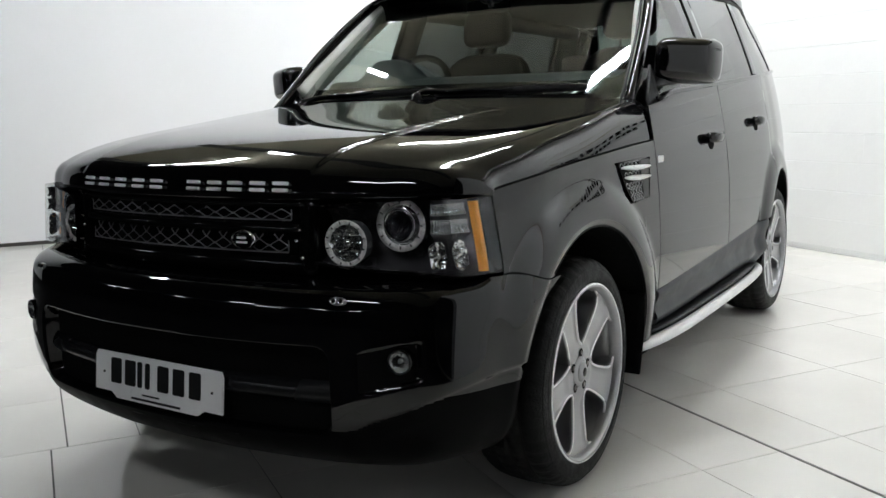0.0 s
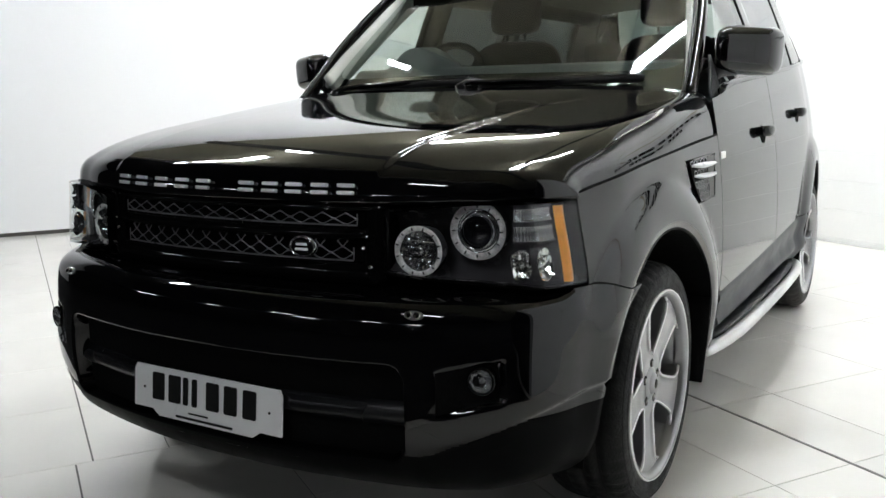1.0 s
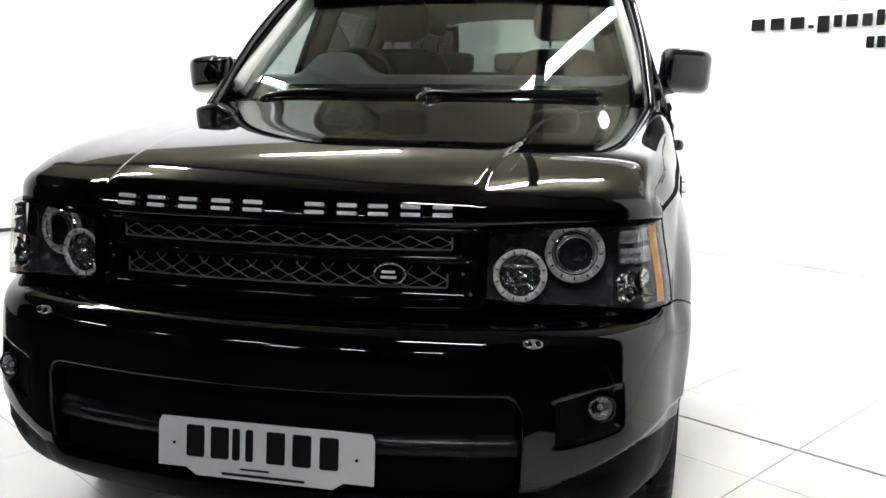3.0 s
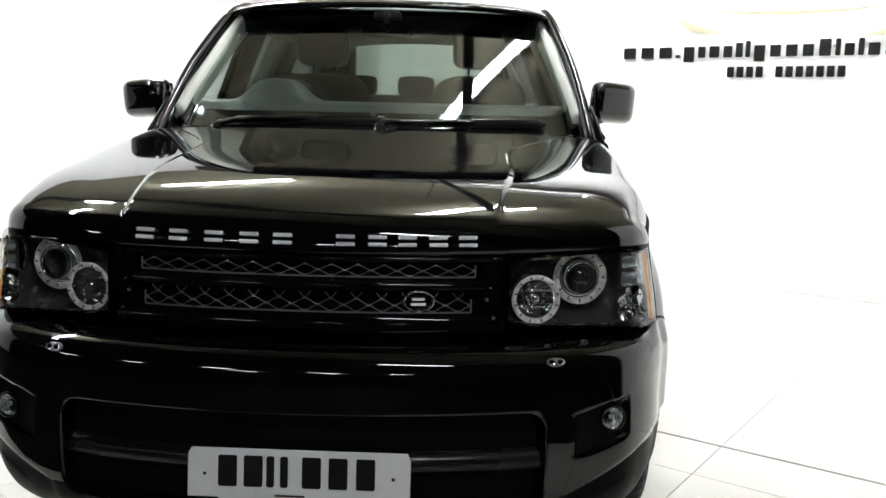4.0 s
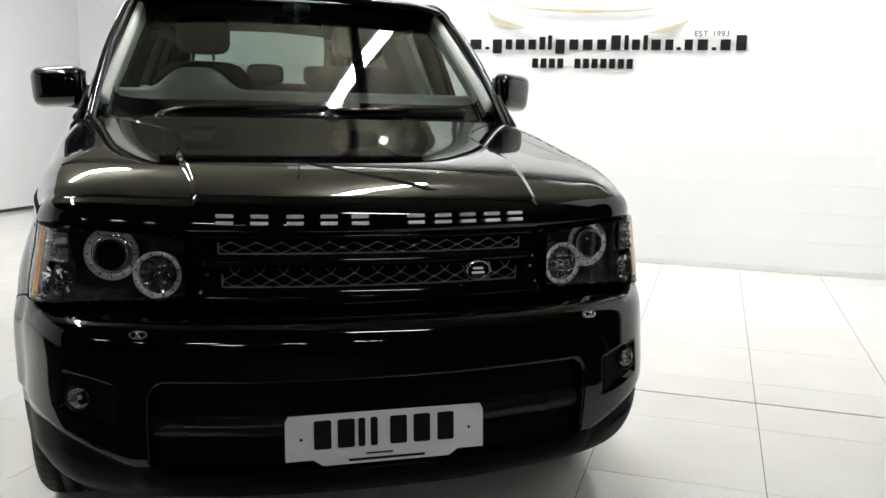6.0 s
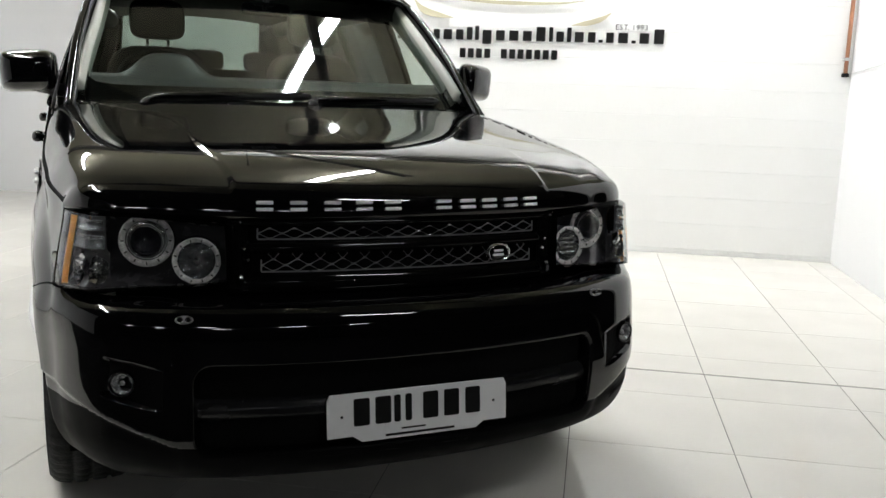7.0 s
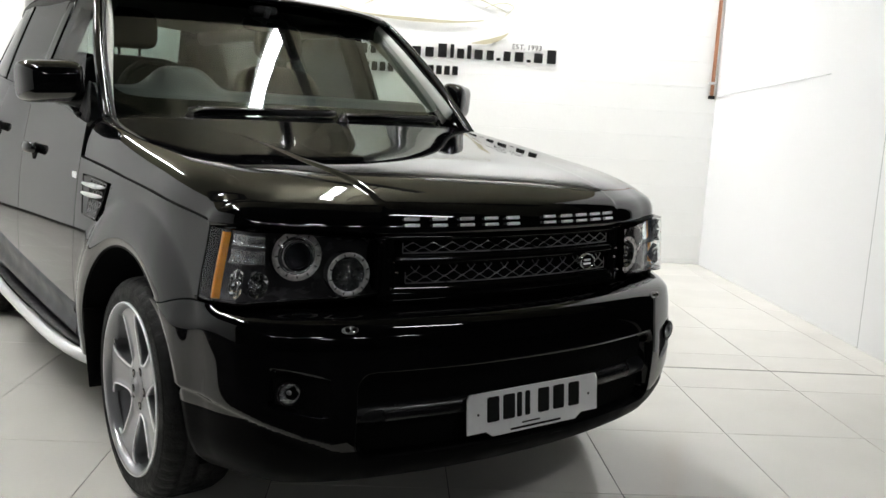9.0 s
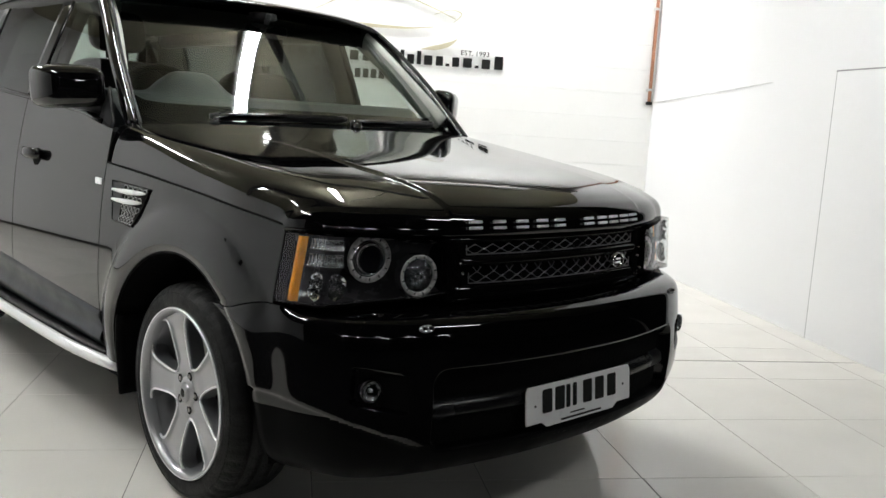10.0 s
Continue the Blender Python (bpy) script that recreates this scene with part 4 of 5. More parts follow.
LENS_P = [nose(s_at_x(x), 0.100 * corner(s_at_x(x))) for x in (0.507, 0.56, 0.62, 0.68, 0.73)]
XS = side(0.418, 0.75)
LENS_P = spline(LENS_P + [(XS - 0.080, 0.268), (XS - 0.040, 0.316), (XS - 0.015, 0.366), (XS - 0.002, 0.418)], 300)
LENS_T = np.gradient(LENS_P, axis=0)
LENS_T /= np.linalg.norm(LENS_T, axis=1)[:, None]
LENS_S = np.linspace(0, 1, 300)
for sx in (-1, 1):
    lamp = thing("headlamp", "clear headlamp with two round lights and an amber strip", "", "")
    lamp.parent = car
    def lens(a, b, off=0.0):
        zlo = 0.752 + 0.03 * (1 - a) ** 2
        zhi = 0.946 - 0.02 * (1 - a) ** 3
        z = zlo + (zhi - zlo) * b
        p, d = LENS_P, LENS_T
        w = smooth(0.55, 0.80, a)
        x = float(np.interp(a, LENS_S, p[:, 0])) + (side(0.418, z) - side(0.418, 0.75)) * w
        y = float(np.interp(a, LENS_S, p[:, 1])) + 0.05 * (z - 0.75) * (1 - w)
        tx, ty = float(np.interp(a, LENS_S, d[:, 0])), float(np.interp(a, LENS_S, d[:, 1]))
        return Vector((sx * (x - ty * off), y + tx * off, z))
    sheet("lens_cover", lambda a, b: lens(a, b), lin(0, 1, 40), lin(0, 1, 10), CLEAR, lamp, "clear lamp cover")
    sheet("lamp_back", lambda a, b: lens(a, b, (0.115 - 0.07 * abs(2 * b - 1) ** 4) * (1 - 0.5 * smooth(0.60, 0.80, a))), lin(0, 1, 24), lin(-0.02, 1.02, 14), LAMPHOUSE, lamp)
    sheet("lamp_side", lambda a, b: lens(a, b, 0.019 + 0.03 * smooth(0.54, 0.49, b)), lin(0.58, 0.865, 18), lin(0, 1, 22), LAMPHOUSE, lamp)
    sheet("lamp_edge", lambda i, t: (lambda a, b: lens(a, b, -0.001 + 0.045 * t))(*[(0.5 + 0.505 * math.cos(q) / max(abs(math.cos(q)), abs(math.sin(q))), 0.5 + 0.51 * math.sin(q) / max(abs(math.cos(q)), abs(math.sin(q)))) for q in [2 * math.pi * i / 64]][0]), list(range(65)), lin(0, 1, 3), GLOSS, lamp)

    def aim(x, z, off):
        q = lamp_face(sx * x, z, off)
        return look(q, q + Vector((sx * 0.18, -1, 0.02))) @ pose(0, 0, 0, -90, 0, 0)
    m = aim(0.592, 0.834, 0.024)
    bowl = sparkle("main_beam", 0.047, 0.045, m, CHROME, lamp, 0.0019, "round bright reflector")
    lathe("lamp_ring", [(0.0475, -0.006), (0.049, 0.001), (0.0585, 0.004), (0.0605, 0.002)], m, RINGM, lamp, "pale grey ring with small marks", 40)
    lathe("ring_drum", [(0.0605, 0.001), (0.0615, -0.004), (0.0615, -0.03)], m, LAMPHOUSE, lamp, n=40)
    lathe("bulb_shield", [(0.0, 0.0), (0.008, -0.001), (0.011, -0.006), (0.011, -0.030)], m, CHROME, bowl, n=16)
    for q in (-0.021, 0.021):
        tube("shield_bar", [m @ Vector((-0.040, -0.010, q)), m @ Vector((0.0, -0.006, q)), m @ Vector((0.040, -0.010, q))], 0.0032, CHROME, bowl, sides=8)
    for k in range(12):
        a = radians(30 * k + 15)
        prism("ring_mark", round_rect(0.0035, 0.007, 0.001, 2), 0.002, m @ pose(0.0535 * math.cos(a), 0.0045, 0.0535 * math.sin(a), 0, -30 * k + 75, 0), LAMPHOUSE, lamp)
    m = aim(0.752, 0.877, 0.046)
    lathe("projector_cone", [(0.042, -0.004), (0.044, 0.002), (0.049, -0.012), (0.053, -0.010)], m, CHROME, lamp, n=36)
    lathe("projector_ring", [(0.053, -0.010), (0.054, -0.003), (0.0675, -0.001), (0.0695, -0.004)], m, RINGM, lamp, "pale grey ring round the projector", 40)
    lathe("ring_drum", [(0.0695, -0.005), (0.0705, -0.009), (0.0705, -0.03)], m, LAMPHOUSE, lamp, n=40)
    lathe("projector_rim", [(0.036, 0.0), (0.038, 0.012), (0.042, 0.012), (0.043, 0.0)], m, CHROME, lamp, n=36)
    lathe("projector_lens", [(0.0, 0.022), (0.012, 0.020), (0.024, 0.014), (0.033, 0.004), (0.037, -0.008)], m, BULB, lamp, "dark glass projector lens", 32)
    lathe("projector_bowl", [(0.0, -0.045), (0.025, -0.035), (0.04, -0.01)], m, LAMPHOUSE, lamp, n=24)
    for k in range(12):
        a = radians(30 * k)
        prism("ring_mark", round_rect(0.0035, 0.008, 0.001, 2), 0.002, m @ pose(0.059 * math.cos(a), 0.0005, 0.059 * math.sin(a), 0, -30 * k + 90, 0), LAMPHOUSE, lamp)
    # ribbed side reflectors and the two indicator bowls
    for b0, b1 in ((0.80, 0.95), (0.56, 0.74)):
        sheet("side_reflector", lambda a, b: lens(0.585 + 0.25 * a, b0 + (b1 - b0) * b, 0.008 + 0.0016 * math.sin(75 * a) + 0.006 * math.sin(3.1 * b)), lin(0, 1, 90), lin(0, 1, 6), REFLECT, lamp)
    for k, (ac, hw) in enumerate(((0.625, 0.055), (0.765, 0.048))):
        def bowl_pt(i, t):
            th = 2 * math.pi * i / 20
            return lens(ac + hw * t * math.cos(th), 0.27 + 0.20 * t * math.sin(th), 0.038 - 0.024 * t * t + 0.003 * math.cos(5 * th) * t)
        gv, gf = grid(bowl_pt, list(range(21)), lin(0.02, 1, 6))
        ib = put_mesh("indicator_bowl", [q + Vector((random.uniform(-1, 1), random.uniform(-1, 1), random.uniform(-1, 1))) * 0.0026 for q in gv], gf, CHROME, lamp, "", False)
        q = lens(ac, 0.27, 0.022)
        lathe("indicator_bulb", [(0.0, 0.006), (0.006, 0.002), (0.008, -0.02)], look(q, q + Vector((sx * 0.5, -1, 0))) @ pose(0, 0, 0, -90, 0, 0), CHROME, ib, n=12)
    sheet("amber_strip", lambda a, b: lens(0.858 + 0.068 * a, 0.04 + 0.92 * b, 0.008 + 0.004 * math.cos(6 * a)), lin(0, 1, 8), lin(0, 1, 10), AMBER, lamp, "amber side marker strip")
    sheet("lamp_sill", lambda a, b: lens(a, 0.03 * b, 0.002 + 0.05 * (1 - b)), lin(0, 1, 24), lin(0, 1, 3), LAMPHOUSE, lamp)
    # small chrome studs added for the white highlights beside the grille
    for cx, cz, cr in ((0.452, 0.84, 1.0), (0.462, 0.868, 0.7), (0.470, 0.795, 1.1)):
        q = on_face(sx * cx, cz, -0.012)
        lathe("glint_stud", [(0, 0.004), (0.004, 0.003), (0.005, -0.004)], look(q, q + Vector((0, -1, 0))) @ pose(0, 0, 0, -90, 0, 0) @ Matrix.Scale(cr, 4), CHROME, car, n=10)


# wheels
def spoke_face(r):
    # how deep the front face lies below the rim edge
    return 0.012 + 0.012 * smooth(0.25, 0.07, r)


def spoke_half(r):
    """Half width of a spoke in degrees, by radius."""
    w = float(np.interp(r, [0.05, 0.075, 0.088, 0.105, 0.14, 0.18, 0.21, 0.228, 0.240, 0.248], [0.0366, 0.0545, 0.043, 0.039, 0.041, 0.046, 0.052, 0.060, 0.073, 0.096]))
    return math.degrees(math.asin(min(0.72, w / r)))


def make_wheel():
    w = thing("wheel", "silver five-spoke alloy wheel with a low black tyre", "", "")
    prof = [(0.272, -0.004), (0.279, 0.004), (0.288, 0.008), (0.302, 0.009), (0.322, 0.006), (0.336, 0.0), (0.345, -0.010), (0.3505, -0.020), (0.354, -0.035), (0.356, -0.052), (0.349, -0.057), (0.349, -0.064), (0.357, -0.069), (0.358, -0.10), (0.350, -0.105), (0.350, -0.115), (0.358, -0.12), (0.357, -0.155), (0.349, -0.16), (0.349, -0.168), (0.356, -0.173), (0.352, -0.2), (0.342, -0.222), (0.32, -0.236), (0.29, -0.235), (0.268, -0.222)]
    tyre = lathe("tyre", prof, Matrix.Identity(4), RUBBER, w, "black low-profile tyre", 240, lambda i, j: (-0.0045 if (i % 5 == 0 and j in (5, 6, 7, 8, 21, 22)) else (-0.003 if (i + 2) % 5 == 0 and j in (12, 13, 16, 17) else 0)))
    for r_ in (0.300, 0.326):
        lathe("sidewall_rib", [(r_ - 0.003, 0.006), (r_, 0.0105 if r_ < 0.31 else 0.008), (r_ + 0.003, 0.004)], Matrix.Identity(4), RUBBER, tyre, n=120)
    rim = lathe("rim", [(r * 1.05, h + 0.004) for r, h in [(0.243, -0.03), (0.246, -0.008), (0.252, 0.004), (0.259, 0.008), (0.264, 0.004), (0.265, -0.006), (0.262, -0.02), (0.255, -0.03), (0.246, -0.05), (0.238, -0.10), (0.236, -0.19), (0.252, -0.21), (0.255, -0.22)]], Matrix.Identity(4), ALLOY, w, "painted silver rim", 96)
    lathe("rim_edge", [(0.269, 0.006), (0.2715, 0.0105), (0.2755, 0.0125), (0.278, 0.008)], Matrix.Identity(4), EDGE_GLINT, rim, n=96)
    rs = [0.045, 0.06, 0.075, 0.082, 0.09, 0.10, 0.115, 0.135, 0.16, 0.185, 0.205, 0.22, 0.232, 0.240, 0.247]
    v, f = [], []
    ts = [-1, -0.97, -0.88, -0.80, -0.77, -0.5, 0, 0.5, 0.77, 0.80, 0.88, 0.97, 1]
    n = len(ts)
    for r in rs:
        r0, r = r, r * 1.05
        hw = radians(spoke_half(r0))
        for t in ts:
            a = hw * t
            d = spoke_face(r) + 0.005 * (1 - smooth(0.77, 0.84, abs(t))) * smooth(0.085, 0.11, r) * smooth(0.25, 0.22, r) + 0.003 * smooth(0.9, 1.0, abs(t)) * smooth(0.08, 0.1, r)
            v.append((r * math.sin(a), -d, r * math.cos(a)))
    m_ = len(rs)
    f += [(i * n + j, i * n + j + 1, (i + 1) * n + j + 1, (i + 1) * n + j) for i in range(m_ - 1) for j in range(n - 1)]
    # flanks
    for col in (0, n - 1):
        k = len(v)
        for i in range(m_):
            x, y, z = v[i * n + col]
            s_ = 0.97
            v += [(x, y, z), (x * s_ + 0.0, y - 0.012, z), (x * 0.93, y - 0.055, z)]
        for i in range(m_ - 1):
            for q in range(2):
                f.append((k + i * 3 + q, k + i * 3 + q + 1, k + (i + 1) * 3 + q + 1, k + (i + 1) * 3 + q))
    for i in range(5):
        turn = Matrix.Rotation(radians(72 * i + 8), 4, "Y")
        spoke = put_mesh("spoke", [turn @ Vector(q) for q in v], f, ALLOY, w)
        # pale rods along both edges paint the bevel's highlight
        for col in (1, n - 2):
            tube("spoke_edge_glint", [turn @ (Vector(v[k * n + col]) + Vector((0, 0.0005, 0))) for k in range(3, m_)], 0.0042, EDGE_GLINT, spoke, sides=8)
        a = radians(72 * i + 44)
        lathe("lug_nut", [(0, -0.0395), (0.006, -0.0395), (0.0085, -0.041), (0.0085, -0.05)], pose(0.058 * math.cos(a), 0.020, 0.058 * math.sin(a)), DISC, w, n=6)
        lathe("nut_recess", [(0.0145, -0.0418), (0.0125, -0.0425), (0.0, -0.0425)], pose(0.058 * math.cos(a), 0.020, 0.058 * math.sin(a)), LINER, w, n=16)
    hub = lathe("hub", [(0.033, -0.036), (0.045, -0.040), (0.052, -0.046), (0.052, -0.09)], pose(0, 0.020, 0), ALLOY, w, n=32)
    cap = lathe("hub_cap", [(0.0, -0.026), (0.018, -0.027), (0.029, -0.031), (0.033, -0.038)], pose(0, 0.020, 0), ALLOY, w, "round centre cap", 28)
    lathe("cap_mark", [(0.0, -0.0245), (0.012, -0.0255), (0.014, -0.0265)], pose(0, 0.020, 0), GLOSS, cap, n=24)
    lathe("brake_disc", [(0.06, -0.115), (0.175, -0.115), (0.178, -0.12), (0.178, -0.135)], Matrix.Identity(4), DISC, w, n=64)
    lathe("wheel_back", [(0.02, -0.15), (0.236, -0.16)], Matrix.Identity(4), LINER, w, n=40)
    sheet("brake_caliper", lambda a, b: (-(0.12 + 0.075 * b) * math.cos(a), -0.098 - 0.02 * abs(2 * b - 1) ** 3, (0.12 + 0.075 * b) * math.sin(a)), lin(-0.5, 0.5, 10), lin(0, 1, 6), LAMPHOUSE, w, "", 0.03)
    return w


wheel = make_wheel()
wheel.parent = car
wheel.matrix_basis = pose(0.925, FRONT_Y, HUB_Z, 0, 21, -90)
for m in (pose(0.928, REAR_Y, HUB_Z, 0, 31, -90), pose(-0.925, FRONT_Y, HUB_Z, 0, 8, 90), pose(-0.928, REAR_Y, HUB_Z, 0, 50, 90)):
    copy_thing(wheel, m)

# under body, inner shell and tail
def pan(a, y):
    half = 0.5 if y < 0.45 else (0.60 if (y < 1.33 or y > 3.2) else 0.86)
    return half * a, y, 0.27 + 0.06 * smooth(0.5, 0.2, y)


sheet("under_tray", pan, lin(-1, 1, 8), [0.17, 0.3, 0.448, 0.452, 0.9, 1.328, 1.332, 2, 2.6, 3.198, 3.202, 3.6, 4.078, 4.082, 4.6], LINER, car, "", 0.04)
for y0, y1 in ((0.448, 1.34), (3.19, 4.08)):
    for sx in (-1, 1):
        sheet("wheel_well", lambda i, t: (sx * (0.60 + 0.27 * t), (y0 + y1) / 2 + 0.44 * math.cos(i), HUB_Z - 0.1 + 0.54 * math.sin(i) ** 0.6 if math.sin(i) > 0 else HUB_Z - 0.1), lin(0, math.pi, 20), lin(0, 1, 3), LINER, car)
        sheet("well_wall", lambda a, b: (sx * 0.60, y0 + (y1 - y0) * a, 0.27 + 0.6 * b), lin(0, 1, 4), lin(0, 1, 4), LINER, car)
sheet("bulkhead", lambda a, b: (0.86 * a, 1.46, 0.28 + 0.86 * b), lin(-1, 1, 6), lin(0, 1, 5), LINER, car)
sheet("inner_nose", lambda a, b: (0.74 * a, 0.30 + 0.22 * a * a, 0.28 + 0.66 * b), lin(-1, 1, 16), lin(0, 1, 5), LINER, car)
sheet("tailgate", lambda a, z: (0.66 * a, 4.76 - 0.06 * smooth(0.6, 1.2, z) - 0.05 * a * a, z), lin(-1, 1, 20), lin(0.38, 1.19, 12), PAINT, car, "black tailgate", 0.02)
sheet("rear_window", lambda a, b: ((0.50 - 0.03 * b) * a, 4.68 - 0.22 * b - 0.05 * a * a, 1.19 + 0.575 * b), lin(-1, 1, 16), lin(0, 1, 8), REARG, car, "greenish rear window glass")
for sx in (-1, 1):
    def tail_post(a, b):
        y = 4.63 - 0.22 * b
        x0, x1 = 0.49 - 0.03 * b, gx(y, max(belt(y), 1.18 + 0.57 * b))
        return sx * (x0 + (x1 - x0) * a), y - 0.10 * a * a, 1.18 + 0.57 * b
    sheet("tail_pillar", tail_post, lin(0, 1, 8), lin(0, 1, 8), PAINT, car, "", 0.02)
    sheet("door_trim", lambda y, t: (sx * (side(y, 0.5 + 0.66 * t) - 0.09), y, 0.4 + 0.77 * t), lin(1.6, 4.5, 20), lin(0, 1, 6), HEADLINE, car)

# cabin
def dash(a, b):
    x = 0.79 * a
    prof = [(1.46, 1.19), (1.55, 1.25), (1.70, 1.305), (1.84, 1.318), (1.93, 1.298), (1.96, 1.18), (1.93, 0.8)]
    i = min(len(prof) - 2, int(b))
    t = b - i
    y, z = prof[i][0] + (prof[i + 1][0] - prof[i][0]) * t, prof[i][1] + (prof[i + 1][1] - prof[i][1]) * t
    hump = 0.090 * math.exp(-abs((x + 0.442) / 0.138) ** 4) * smooth(1.67, 1.81, y) * (1 if b < 3.9 else smooth(5, 3.9, b))
    return x, y + 0.20 * a * a * smooth(1.94, 1.55, y), z + hump


sheet("dashboard", dash, lin(-1, 1, 60), lin(0, 5.999, 40), DASH, car, "dark grey dashboard with a hooded dial cluster")
SW = pose(-0.445, 2.04, 1.262, 62, 0, 0)
steer = thing("steering_wheel", "", "", "")
steer.parent = car
ring = [SW @ Vector((0.187 * math.cos(a), 0.187 * math.sin(a), 0)) for a in lin(0, 2 * math.pi, 49)]
tube("wheel_grip", ring, 0.016, CLOTH, steer, sides=10)
for a in (200, 340, 270):
    a = radians(a)
    tube("wheel_spoke", [SW @ Vector((0.05 * math.cos(a), 0.05 * math.sin(a), -0.02)), SW @ Vector((0.18 * math.cos(a), 0.18 * math.sin(a), 0))], 0.018, CLOTH, steer, sides=8)
lathe("wheel_boss", [(0, 0.03), (0.05, 0.028), (0.075, 0.01), (0.08, -0.03)], SW @ pose(0, 0, 0, 90, 0, 0), CLOTH, steer, n=24)


def cushion(name, cx, cy, cz, hx, hy, hz, material, parent, lean=0.0, e=0.5):
    def fn(i, j):
        th, ph = 2 * math.pi * i / 24, -math.pi / 2 + math.pi * j / 12
        se = lambda c: math.copysign(abs(c) ** e, c)
        x, y, z = hx * se(math.cos(ph)) * se(math.cos(th)), hy * se(math.cos(ph)) * se(math.sin(th)), hz * se(math.sin(ph))
        return Vector((cx + x, cy + y + lean * z, cz + z))
    return sheet(name, fn, list(range(25)), list(range(13)), material, parent)


for x in (-0.40, 0.40):
    seat = thing("front_seat", "black leather front seat", "", "")
    seat.parent = car
    cushion("seat_cushion", x, 2.42, 0.78, 0.26, 0.27, 0.11, CLOTH, seat)
    cushion("seat_back", x, 2.64, 1.14, 0.255, 0.085, 0.33, CLOTH, seat, 0.25)
    cushion("headrest", x, 2.70, 1.60, 0.135, 0.05, 0.10, CLOTH, seat, 0.15)
    for d in (-0.05, 0.05):
        tube("headrest_post", [(x + d, 2.69, 1.42), (x + d, 2.70, 1.52)], 0.007, CHROME, seat, sides=8)
bench = thing("rear_seat", "black leather rear bench", "", "")
bench.parent = car
cushion("seat_cushion", 0, 3.45, 0.80, 0.66, 0.26, 0.11, CLOTH, bench)
cushion("seat_back", 0, 3.78, 1.12, 0.66, 0.09, 0.27, CLOTH, bench, 0.25)
for x in (-0.37, 0.0, 0.37):
    cushion("headrest", x, 3.88, 1.445, 0.12, 0.045, 0.065, CLOTH, bench, 0.1)
mirror = cushion("rear_view_mirror", 0.0, 1.985, 1.625, 0.11, 0.018, 0.03, LINER, car, 0, 0.4)
tube("mirror_stalk", [(0.0, 1.99, 1.64), (0.0, 1.96, 1.70)], 0.014, PLASTIC, car, sides=8)
cushion("sensor_pod", 0.0, 2.02, 1.69, 0.06, 0.05, 0.02, PLASTIC, car, 0, 0.5)

# ---- the wall sign ----
SIGN_Z = 1.745
sign = thing("wall_sign_lettering", "black raised bars of a sign on the white wall", "sign", "", ROOM @ pose(0, S_WALL, 0))
CHARS = [("x", 0.125)] * 3 + [(".", 0.045), ("p", 0.10), ("x", 0.068), ("x", 0.093), ("x", 0.08), ("t", 0.062), ("i", 0.046), ("p", 0.097), ("x", 0.093), ("x", 0.098), ("x", 0.093), ("h", 0.097), ("i", 0.046), ("x", 0.08), ("h", 0.046), ("x", 0.093), ("x", 0.08), (".", 0.045), ("x", 0.08), ("x", 0.1), (".", 0.045), ("x", 0.097), ("h", 0.1)]
total = sum(w for _, w in CHARS)
u = -1.65
for kind, w in CHARS:
    w *= 2.59 / total
    z0, z1 = {"x": (0, 0.084), ".": (0, 0.024), "p": (-0.032, 0.084), "t": (0, 0.105), "i": (0, 0.118), "h": (0, 0.118)}[kind]
    wide = w * (0.66 if kind != "i" else 0.6)
    prism("letter_bar", [(u + w / 2 + x, SIGN_Z + z) for x, z in round_rect(wide, z1 - z0, 0.006, 3, 0, (z0 + z1) / 2)], 0.014, pose(0, -0.024, 0), SIGNK, sign)
    u += w
u = -0.785
for k in range(12):
    if k != 4:
        prism("number_bar", [(u + 0.03 + x, z) for x, z in round_rect(0.05, 0.078, 0.006, 3, 0, 1.635)], 0.012, pose(0, -0.022, 0), SIGNK, sign)
    u += 0.0712
u = 0.52
for ch in "EST. 1993":
    if ch != " ":
        txt = bpy.data.curves.new("letter", "FONT")
        txt.body, txt.size, txt.extrude, txt.align_x = ch, 0.062, 0.005, "LEFT"
        tmp = new("tmp_text", txt)
        bpy.context.view_layer.update()
        me = bpy.data.meshes.new_from_object(tmp.evaluated_get(bpy.context.evaluated_depsgraph_get()))
        bpy.data.objects.remove(tmp)
        me.materials.clear()
        me.materials.append(SIGNK)
        letter = new("letter", me)
        letter.parent = sign
        letter.matrix_basis = pose(u, -0.025, 1.853, 90, 0, 0)
    u += {" ": 0.016, ".": 0.018}.get(ch, 0.034)
logo = thing("wall_emblem", "pale gold raised curved strokes on the white wall", "emblem", "", ROOM @ pose(0, S_WALL, 0))


def stroke(points, widths):
    c = spline(points, 40)
    w = np.interp(np.linspace(0, 1, 40), np.linspace(0, 1, len(widths)), widths)
    t = np.gradient(c, axis=0)
    t /= np.linalg.norm(t, axis=1)[:, None]
    nrm = np.stack([-t[:, 1], t[:, 0]], 1)
    out = [tuple(p + n * q) for p, n, q in zip(c, nrm, w)] + [tuple(p - n * q) for p, n, q in list(zip(c, nrm, w))[::-1]]
    prism("emblem_stroke", out, 0.012, pose(0, -0.032, 0), GOLD, logo)


